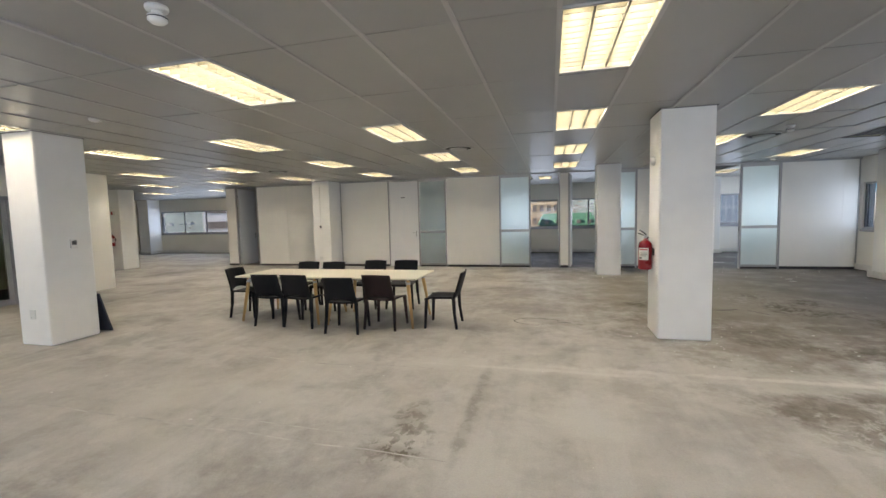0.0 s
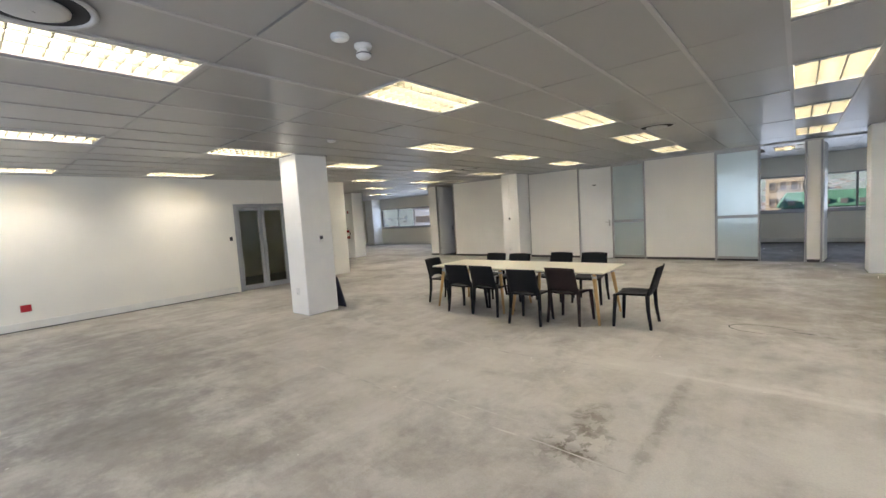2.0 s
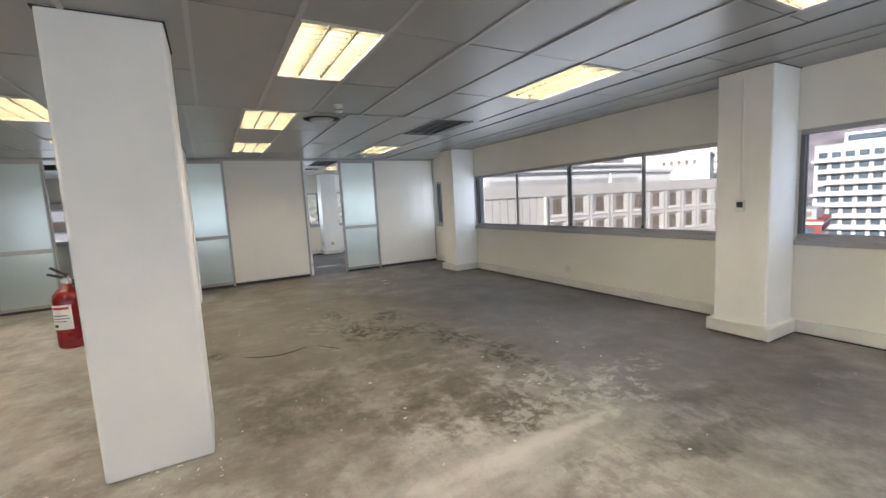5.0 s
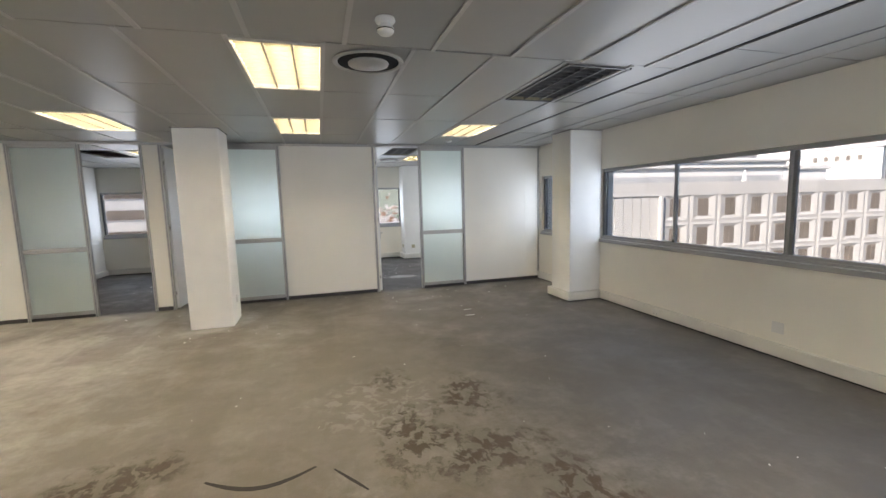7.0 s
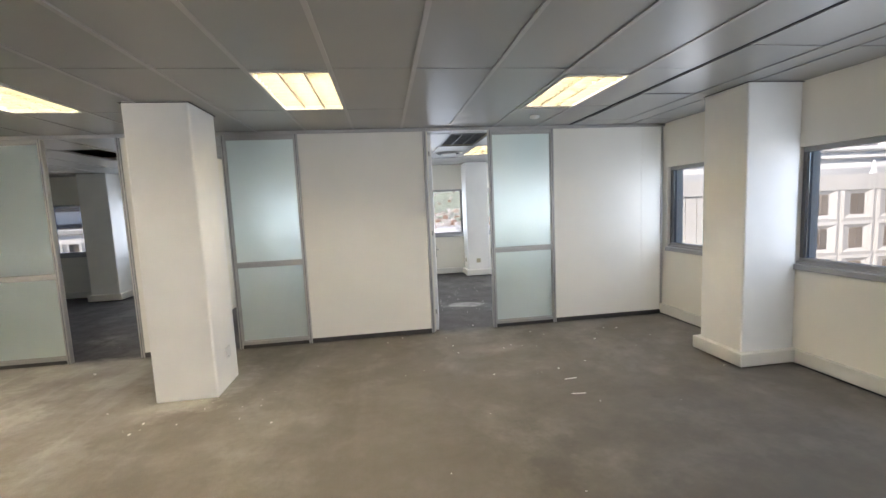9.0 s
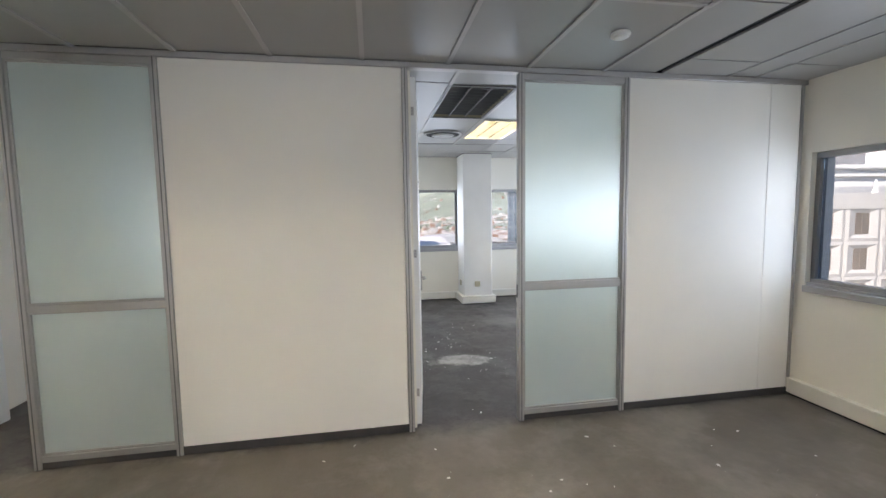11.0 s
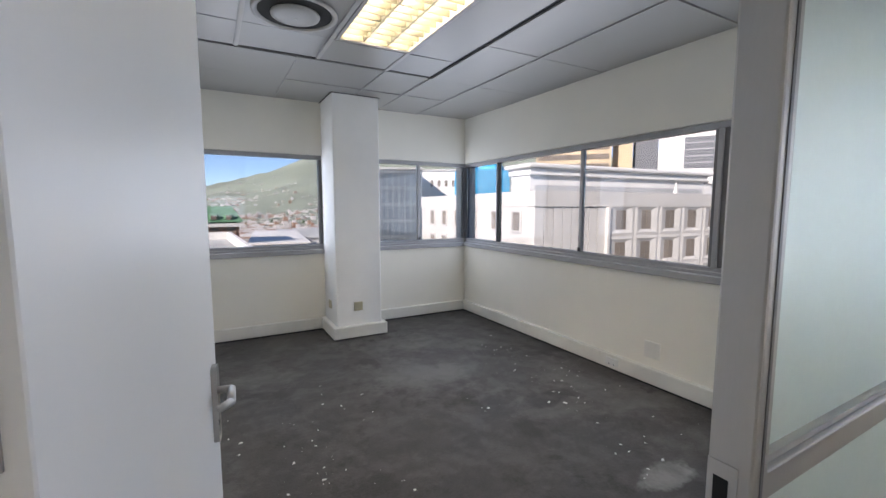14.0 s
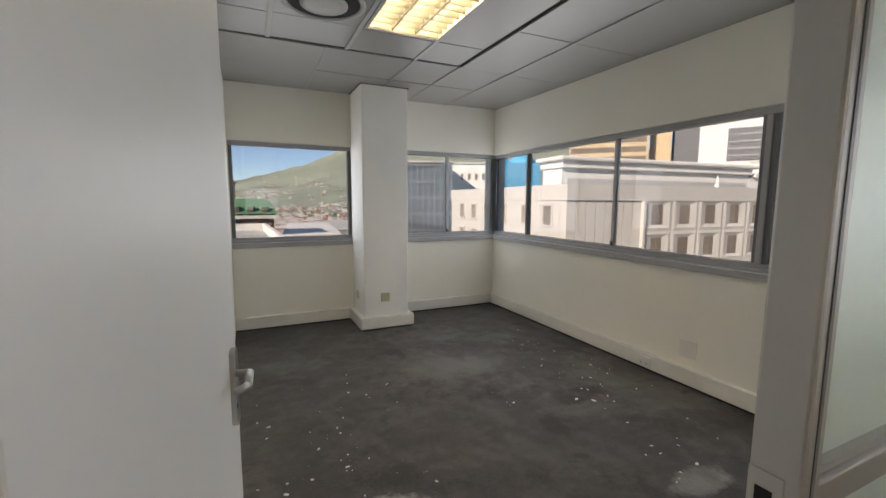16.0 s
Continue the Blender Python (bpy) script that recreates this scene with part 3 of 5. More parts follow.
YL = [-13.44] + [-12.93 + 1.31 * k for k in range(0, 10)] + [-0.002]
LIGHTS = [(-3.74, 1), (-3.74, 2), (-3.74, 3), (-3.74, 4), (-6.94, 1), (-6.325, 2), (-6.325, 3), (-6.325, 4), (-7.56, 0), (-8.925, 2), (-8.925, 3), (-8.925, 4),
          (-10.72, 0), (-10.875, 1), (-11.525, 2), (-11.525, 3), (-11.525, 4), (-14.125, 0), (-14.125, 1), (-14.125, 3), (-14.125, 4), (-16.725, 3), (-16.725, 4), (-19.975, 3),
          (-1.12, 2), (-1.12, 1), (-1.274, 3), (-1.274, 4), (1.39, 2), (1.39, 1), (-4.4, 0)]
LIGHT_Y = [-12.29, -9.69, -7.06, -4.41, -1.79]
lit = [(x, LIGHT_Y[j]) for x, j in LIGHTS] + [(1.29, -1.68), (1.40, 2.42), (-4.2, 1.83), (-7.9, 2.3), (-2.0, 2.3), (-12.5, 2.3), (-19.975, 1.1), (-16.725, 1.1), (-23.2, 1.1), (-23.2, -1.8), (-16.725, -7.55)]
dead = [(1.32, -4.385), (0.73, 1.11)]
vents = [(-5.74, -5.45), (-0.62, -4.73), (-10.8, -3.72), (-7.0, -12.62), (-13.1, -12.7), (0.74, 2.74)]
missing = [(-5.0, 1.8)]
rng = random.Random(4)
tiles, tees, gaps = bmesh.new(), bmesh.new(), bmesh.new()


def covered(x0, x1, y0, y1):
    cx, cy = (x0 + x1) / 2, (y0 + y1) / 2
    return any(abs(cx - x) < 0.24 and abs(cy - y) < 0.5 for x, y in lit + dead + missing)


def lay(xs, ys, wide=0.032):
    """Ceiling tiles in their grid: each a pan with its own slight sag, lighter tees between them."""
    for x0, x1 in zip(xs, xs[1:]):
        for y0, y1 in zip(ys, ys[1:]):
            if x1 - x0 < 0.05 or y1 - y0 < 0.05:
                continue
            if covered(x0, x1, y0, y1):
                for lx, ly in lit + dead:
                    if abs((x0 + x1) / 2 - lx) < 0.24 and abs((y0 + y1) / 2 - ly) < 0.5:
                        for a, b, c, d in ((x0, lx - 0.31, y0, y1), (lx + 0.31, x1, y0, y1), (max(x0, lx - 0.31), min(x1, lx + 0.31), y0, ly - 0.61), (max(x0, lx - 0.31), min(x1, lx + 0.31), ly + 0.61, y1)):
                            if b - a > 0.008 and d - c > 0.008:
                                box(tiles, a, b, c, d, CEIL + 0.001, CEIL + 0.03)
                continue
            n0 = len(tiles.verts)
            g0, g1 = 0.004 + rng.random() * 0.004, 0.003
            dz = CEIL + rng.uniform(-0.003, 0.003)
            vs = box(tiles, x0 + g1, x1 - g1, y0 + g0, y1 - g0, dz, dz + 0.03)
            tiles.verts.ensure_lookup_table()
            tilt = [rng.uniform(-0.003, 0.003) for _ in range(4)]
            for k in range(8):
                tiles.verts[n0 + k].co.z += tilt[k % 4]
    for x in xs[1:-1]:
        box(tees, x - wide / 2, x + wide / 2, ys[0], ys[-1], CEIL - 0.010, CEIL + 0.012)


for j in range(len(YL) - 1):
    lay(x_lines(YL[j] < -5.2), [YL[j], YL[j + 1]])
strip_y = [YS] + [-13.44 + 1.31 * k for k in range(0, 11)] + [-0.002]
lay([2.10, 2.72, 3.0, XE], strip_y, 0.006)
strip_x = [XW + 1.3 * k for k in range(22)] + [2.10]
lay(strip_x, [YS, -14.6, -13.48], 0.006)
lay([0.025, 0.42, 1.06, 1.70, 2.16], [0.064, 0.455, 1.76, 3.07, 3.55])
lay([2.20, 2.75, XE], [0.064, 1.4, 2.6, 3.59], 0.006)
lay([0.025, 0.9, 1.7, 2.18, 2.75, XE], [3.59, 4.3, YN], 0.006)
for a, b in ((-3.63, -0.09), (-9.39, -3.75), (-15.69, -9.5)):
    lay([a] + [x for x in sorted(XL_E + XL_W) if a + 0.1 < x < b - 0.1] + [b], [0.064, 0.5, 1.18, 2.45, 3.5, YN])
lay([-18.0, -17.7, -17.05, -16.4, -15.75, -15.1], [-9.5, -8.2, -6.9, -5.1])
lay(sorted(x for x in XL_W if XW < x < -15.8) + [-15.8], [-0.002, 0.4, 1.7, 3.5, YN])
box(gaps, 2.045, 2.10, -13.48, -0.01, CEIL + 0.012, CEIL + 0.05)
box(gaps, -14.9, 2.10, -13.48, -13.44, CEIL + 0.012, CEIL + 0.05)
box(gaps, 2.16, 2.20, 0.07, 3.59, CEIL + 0.012, CEIL + 0.05)
box(gaps, 0.03, 2.16, 3.55, 3.59, CEIL + 0.012, CEIL + 0.05)
ceiling = structure("ceiling", tiles, TILE, "grid of satin metal ceiling tiles in a shaded-down grey, with uneven joints", "ceiling")
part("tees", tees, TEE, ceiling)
part("slot_diffuser", gaps, BLACK, ceiling, "black slot diffuser")

# ---- ceiling fittings ----
def luminaire(on):
    t = thing("ceiling_light", Matrix(), "recessed fluorescent ceiling light with a %s" % ("bright cream louvre" if on else "louvre coloured dark as unlit, switched off"), "ceiling light", "recessed ceiling lights")
    hx, hy = 0.292, 0.592
    ring = bmesh.new()
    for a in ((-hx - 0.024, -hx, -hy - 0.024, hy + 0.024), (hx, hx + 0.024, -hy - 0.024, hy + 0.024), (-hx, hx, -hy - 0.024, -hy), (-hx, hx, hy, hy + 0.024)):
        box(ring, *a, -0.012, 0.01)
    part("frame", ring, TEE if on else LOUVRE_OFF, t)
    tray = bmesh.new()
    for a in ((-hx, -hx + 0.004, -hy, hy, 0.0, 0.125), (hx - 0.004, hx, -hy, hy, 0.0, 0.125), (-hx, hx, -hy, -hy + 0.004, 0.0, 0.125), (-hx, hx, hy - 0.004, hy, 0.0, 0.125), (-hx, hx, -hy, hy, 0.125, 0.129)):
        box(tray, *a)
    part("tray", tray, LOUVRE, t)
    lv = bmesh.new()
    for k in range(1, 3):
        x = -hx + 2 * hx * k / 3
        box(lv, x - 0.006, x + 0.006, -hy + 0.005, hy - 0.005, 0.003, 0.056)
    for k in range(1, 12):
        y = -hy + 2 * hy * k / 12
        for c in range(3):
            x0 = -hx + 2 * hx * c / 3
            box(lv, x0 + 0.007, x0 + 2 * hx / 3 - 0.007, y - 0.003, y + 0.003, 0.004, 0.052)
    part("louvre", lv, BLADE if on else LOUVRE_OFF, t)
    for c in range(3):
        x = -hx + 2 * hx * (c + 0.5) / 3
        part("tube", rod(bmesh.new(), (x, -hy + 0.03, 0.088), (x, hy - 0.03, 0.088), 0.022, sides=8), TUBE if on else TUBE_OFF, t, smooth=True)
    return t


first_on, first_off = luminaire(True), luminaire(False)
for n, (x, y) in enumerate(lit):
    first_on.matrix_basis = pose(x, y, CEIL) if n == 0 else first_on.matrix_basis
    if n:
        copy_thing(first_on, pose(x, y, CEIL))
first_off.matrix_basis = pose(*dead[0], CEIL)
copy_thing(first_off, pose(*dead[1], CEIL))


def round_vent():
    t = thing("ceiling_vent", Matrix(), "round white ceiling air diffuser with a dark ring gap", "air vent", "round ceiling vents")
    part("collar", lathe(bmesh.new(), [(0.275, -0.004), (0.275, -0.012), (0.268, -0.016), (0.25, -0.017), (0.238, -0.006), (0.238, 0.0)], 32), TEE, t, smooth=True)
    part("throat", lathe(bmesh.new(), [(0.237, -0.0075), (0.237, -0.0065)], 32), BLACK, t, "dark gap")
    part("disc", lathe(bmesh.new(), [(0.13, -0.010), (0.158, -0.014), (0.155, -0.026), (0.12, -0.034), (0.02, -0.038)], 32), TEE, t, smooth=True)
    part("centre_screw", lathe(bmesh.new(), [(0.012, -0.0385), (0.01, -0.042)], 10), CHROME, t)
    return t


v0 = round_vent()
v0.matrix_basis = pose(*vents[0], CEIL - 0.004)
for x, y in vents[1:]:
    copy_thing(v0, pose(x, y, CEIL - 0.004))


def detector(hung):
    t = thing("smoke_detector", Matrix(), "white round smoke detector hung under the ceiling" if hung else "small flat white smoke detector on the ceiling", "smoke detector", "smoke detectors")
    part("base", lathe(bmesh.new(), [(0.058, 0.0), (0.062, -0.012), (0.056, -0.026)], 20), WHITEPL, t, smooth=True)
    if not hung:
        part("cap", lathe(bmesh.new(), [(0.044, -0.0265), (0.04, -0.034), (0.02, -0.038)], 20), WHITEPL, t, smooth=True)
        return t
    part("neck", lathe(bmesh.new(), [(0.03, -0.026), (0.028, -0.048)], 16), WHITEPL, t, smooth=True)
    part("head", lathe(bmesh.new(), [(0.036, -0.048), (0.05, -0.056), (0.052, -0.078), (0.036, -0.094), (0.014, -0.098)], 20), WHITEPL, t, smooth=True)
    part("vent_ring", lathe(bmesh.new(), [(0.0525, -0.064), (0.0525, -0.071)], 20), DARKPL, t)
    return t


d0 = detector(True)
d0.matrix_basis = pose(-0.61, -5.53, CEIL - 0.003)
for x, y in ((1.28, 0.95), (-6.30, -11.02)):
    copy_thing(d0, pose(x, y, CEIL - 0.003))
d1 = detector(False)
d1.matrix_basis = pose(-6.28, -11.23, CEIL - 0.003)
for x, y in ((1.3, -0.68), (-9.3, -9.2)):
    copy_thing(d1, pose(x, y, CEIL - 0.003))

# ---- office partition ----
part_wall = thing("wall_partition", Matrix(), "cream demountable office partition with frosted glass bays and grey aluminium posts", "partition", kind="structure")
PTOP = CEIL - 0.002


def board(x0, x1, joints=()):
    part("panel", slab(x0 + 0.002, x1 - 0.002, 0.004, 0.048, 0.066, PTOP - 0.042, 0.003), PANEL, part_wall)
    part("skirting", slab(x0, x1, 0.0, 0.052, 0.002, 0.065, 0.002), DARKSK, part_wall, "dark grey skirting strip")
    for j in joints:
        part("joint_strip", slab(j - 0.014, j + 0.014, 0.0005, 0.0035, 0.067, PTOP - 0.043), PANEL, part_wall)


def post(x0, x1, z0=0.002):
    part("post", slab(x0, x1, -0.008, 0.058, z0, PTOP - 0.042, 0.005, 2), ALU, part_wall)
    part("post_groove", slab((x0 + x1) / 2 - 0.004, (x0 + x1) / 2 + 0.004, -0.0095, -0.0082, z0, PTOP - 0.043), DARKALU, part_wall)


def glazing(x0, x1):
    """Two frosted panes one over the other, rails between the posts at x0 and x1."""
    a, b = x0 + 0.046, x1 - 0.046
    post(x0, x0 + 0.045), post(x1 - 0.045, x1)
    for z0, z1 in ((0.05, 0.095), (1.11, 1.16), (2.775, PTOP - 0.043)):
        part("rail", slab(a, b, 0.0, 0.052, z0, z1, 0.004, 2), ALU, part_wall)
    part("skirting", slab(a, b, 0.006, 0.046, 0.002, 0.049), DARKSK, part_wall)
    for z0, z1 in ((0.096, 1.109), (1.161, 2.774)):
        part("pane", slab(a, b, 0.026, 0.034, z0, z1), FROST, part_wall, "frosted glass pane")
        bead = bmesh.new()
        for q in ((a, a + 0.012, z0, z1), (b - 0.012, b, z0, z1), (a + 0.012, b - 0.012, z0, z0 + 0.012), (a + 0.012, b - 0.012, z1 - 0.012, z1)):
            box(bead, q[0], q[1], 0.010, 0.025, q[2], q[3])
        part("glazing_bead", bead, ALU, part_wall)


board(-15.75, -15.345)
post(-15.345, -15.3), post(-14.45, -14.405)
board(-14.405, -11.702, (-13.2,))
board(-11.078, -9.345)
part("post", slab(-11.078, -11.05, -0.008, 0.0, 0.07, PTOP - 0.05), ALU, part_wall)
post(-9.345, -9.3), 
glazing(-8.30, -7.35)
board(-7.35, -5.66)
glazing(-5.66, -4.70)
post(-3.875, -3.83)
board(-3.83, -3.60)
post(-3.60, -3.555)
glazing(-2.65, -1.70)
board(-1.70, -0.045, (-0.33,))
post(-0.045, 0.0)
glazing(0.87, 1.825)
board(1.825, XE - 0.056, (3.2,))
part("end_post", slab(XE - 0.055, XE - 0.03, -0.004, 0.056, 0.16, PTOP - 0.042), ALU, part_wall)
part("head_track", slab(-15.75, XE - 0.002, -0.01, 0.062, PTOP - 0.041, PTOP, 0.003), ALU, part_wall, "grey aluminium head track")


def door(n, m, width, label, knob_side=1, hinges=True):
    """A full-height flush leaf, hinge line at its origin, running along +x; lever handles on both faces."""
    d = thing("door_%d" % n, m, label, "door", kind="structure")
    part("leaf", slab(0.004, width, -0.022, 0.022, 0.012, 2.79, 0.002), DOORW, d)
    for s in (-1, 1):
        h = bmesh.new()
        plate = slab(width - 0.095, width - 0.05, s * 0.0225, s * 0.031, 0.985, 1.18, 0.012, 3)
        pl = part("handle_plate", plate, CHROME, d)
        rod(h, (width - 0.072, s * 0.031, 1.115), (width - 0.072, s * 0.065, 1.115), 0.009)
        rod(h, (width - 0.072, s * 0.064, 1.115), (width - 0.16, s * 0.072, 1.117), 0.0095, 0.010)
        rod(h, (width - 0.16, s * 0.072, 1.117), (width - 0.19, s * 0.05, 1.117), 0.010, 0.009)
        part("lever", h, CHROME, pl, smooth=True)
        part("keyhole", rod(bmesh.new(), (width - 0.072, s * 0.0315, 1.03), (width - 0.072, s * 0.0325, 1.03), 0.007), DARKPL, pl)
    part("lock_plate", slab(width + 0.0005, width + 0.002, -0.012, 0.012, 0.99, 1.17), CHROME, d)
    for z in (0.25, 1.39, 2.5) if hinges else ():
        hg = part("hinge", rod(bmesh.new(), (-0.004, 0.026, z), (-0.004, 0.026, z + 0.065), 0.006), ALU, d, smooth=True)
        leafp = slab(0.0005, 0.003, -0.006, 0.02, z, z + 0.065)
        part("hinge_plate", leafp, ALU, hg)
        for k in (0.012, 0.033, 0.053):
            part("screw", rod(bmesh.new(), (-0.0005, 0.006, z + k), (0.001, 0.006, z + k), 0.0035, sides=8), DARKPL, hg)
    return d


door_a = door(1, pose(0.045, 0.092, 0, 0, 0, 82.6), 0.855, "open white full-height office door with a chrome lever")
chip = bmesh.new()
for u, v, w, h in ((0.0, 0.0, 0.008, 0.035), (0.006, -0.03, 0.016, 0.012), (0.018, -0.055, 0.006, 0.03)):
    box(chip, 0.44 + u, 0.44 + u + w, -0.0235, -0.0222, 2.0 + v, 2.0 + v + h)
part("paint_chip", chip, DARKPL, door_a, "small dark chip in the white face")
door(2, pose(-9.297, 0.045, 0), 0.99, "closed cream office door with a lever handle")
part("door_number", slab(0.42, 0.54, -0.0245, -0.0222, 2.26, 2.285), DARKPL, bpy.data.objects["door_2"], "small dark sign bar")
door(3, pose(-15.28, 0.075, 0, 0, 0, 87), 0.82, "open pale office door at the partition's end")
door(4, pose(-3.55, 0.075, 0, 0, 0, 84), 0.82, "open white office door beside a column")
strike = thing("strike_plate", pose(0.869, 0.034, 1.005), "chrome strike plate with two dark slots in the door post", "strike plate")
part("plate", slab(-0.0015, 0.0005, -0.022, 0.022, 0.0, 0.17), ALU, strike)
for z in (0.035, 0.095):
    part("slot", slab(-0.0025, -0.0016, -0.010, 0.012, z, z + 0.05), BLACK, strike)

# ---- glazed double door to the lobby ----
gd = thing("door_5", pose(0, -0.12, 0), "closed double door of tinted glass in grey aluminium frames", "door", kind="structure")
part("frame", box(box(box(bmesh.new(), -15.06, -14.89, -8.218, -8.15, 0.002, 2.248), -15.06, -14.89, -6.82, -6.752, 0.002, 2.248), -15.06, -14.89, -8.149, -6.821, 2.17, 2.248), WINALU, gd)
for y0, y1, hs in ((-8.145, -7.49, -7.55), (-7.48, -6.825, -7.42)):
    lf = bmesh.new()
    for q in ((y0, y0 + 0.08, 0.01, 2.165), (y1 - 0.08, y1, 0.01, 2.165), (y0 + 0.081, y1 - 0.081, 0.01, 0.13), (y0 + 0.081, y1 - 0.081, 2.07, 2.165)):
        box(lf, -15.0, -14.95, q[0], q[1], q[2], q[3])
    lo = part("leaf_frame", lf, WINALU, gd)
    part("pane", slab(-14.98, -14.972, y0 + 0.081, y1 - 0.081, 0.131, 2.069), DOORGLASS, lo, "olive tinted glass")
    hb = rod(rod(rod(bmesh.new(), (-14.9, hs, 0.95), (-14.9, hs, 1.3), 0.012), (-14.95, hs, 1.0), (-14.9, hs, 1.0), 0.008), (-14.95, hs, 1.25), (-14.9, hs, 1.25), 0.008)
    part("pull_handle", hb, CHROME, lo, smooth=True)
    part("door_closer", slab(-14.949, -14.91, (y0 + y1) / 2 - 0.13, (y0 + y1) / 2 + 0.13, 2.09, 2.15, 0.005), ALU, lo)


# ---- wall fittings ----
def plate(name, m, w, h, material, label, category, slots=0, group=""):
    """A cover plate standing on a wall; local x across, y out of the wall, z up."""
    t = thing(name, m, label, category, group)
    part("cover", slab(-w / 2, w / 2, -0.014, 0.0, 0, h, 0.004, 2), material, t)
    for k in range(slots):
        part("rocker", slab(-w * 0.3 + k * w * 0.4, -w * 0.1 + k * w * 0.4, -0.018, -0.0142, h * 0.3, h * 0.7, 0.001), WHITEPL, t)
        part("socket_hole", rod(bmesh.new(), (-w * 0.2 + k * w * 0.4, -0.0152, h * 0.2), (-w * 0.2 + k * w * 0.4, -0.0142, h * 0.2), 0.006, sides=8), DARKPL, t)
    return t


plate("wall_socket", pose(XE, -5.03, 0.26, 0, 0, -90), 0.12, 0.12, WHITEPL, "white square socket cover on the wall under the window", "socket", 0, "wall sockets")
plate("wall_socket", pose(XE, 1.952, 0.235, 0, 0, -90), 0.15, 0.15, SKIRT, "white square blank plate on the wall under the window", "socket", 0, "wall sockets")
for y in (-6.5, 2.33, -3.4):
    plate("trunking_socket", pose(XE - 0.0505, y, 0.05, 0, 0, -90), 0.14, 0.075, WHITEPL, "white twin socket set into the skirting trunking", "socket", 2, "skirting sockets")
plate("wall_socket", pose(1.69, 4.545, 0.33, 0, 0, 0), 0.105, 0.105, BEIGEPL, "beige square blank plate on the corner-office column", "socket", 0, "wall sockets")
plate("wall_socket", pose(1.43, 4.83, 0.33, 0, 0, -90), 0.1, 0.1, BEIGEPL, "beige square blank plate on the column's side", "socket", 0, "wall sockets")
plate("wall_socket", pose(-10.92, -9.03, 0.36, 0, 0, 0), 0.1, 0.13, WHITEPL, "grey-white socket plate low on a column", "socket", 1, "wall sockets")
plate("wall_socket", pose(-2.36, -1.2, 0.3, 0, 0, 90), 0.11, 0.12, WHITEPL, "white socket plate low on a column", "socket", 1, "wall sockets")
plate("wall_socket", pose(-11.45, -0.75, 0.3, 0, 0, 0), 0.12, 0.1, WHITEPL, "white socket plate low on the partition column", "socket", 1, "wall sockets")
plate("red_wall_plate", pose(-14.9, -12.26, 0.34, 0, 0, 90), 0.15, 0.13, REDPL, "red square socket plate on the core wall", "socket")
plate("access_reader", pose(-14.9, -8.46, 1.33, 0, 0, 90), 0.07, 0.1, DARKPL, "small black access reader beside the glass door", "card reader")


def thermostat(m, label, conduit):
    t = thing("thermostat", m, label, "thermostat", "wall thermostats")
    part("case", slab(-0.045, 0.045, -0.025, 0.0, 0, 0.13, 0.006, 2), WHITEPL, t)
    part("display", slab(-0.03, 0.03, -0.0262, -0.0252, 0.05, 0.11), DARKPL, t, "dark display")
    if conduit:
        part("cable_duct", slab(-0.008, 0.008, -0.014, 0.0, 0.131, conduit, 0.002), WHITEPL, t)


thermostat(pose(-10.63, -8.66, 1.3, 0, 0, 90), "small white thermostat with a dark display on a column", 0)
thermostat(pose(2.98, -8.13, 1.38, 0, 0, -90), "small white thermostat with a cable duct on the window column", 1.4)
thermostat(pose(-11.42, -0.75, 1.3, 0, 0, 0), "small white thermostat with a cable duct on the partition column", 1.45)


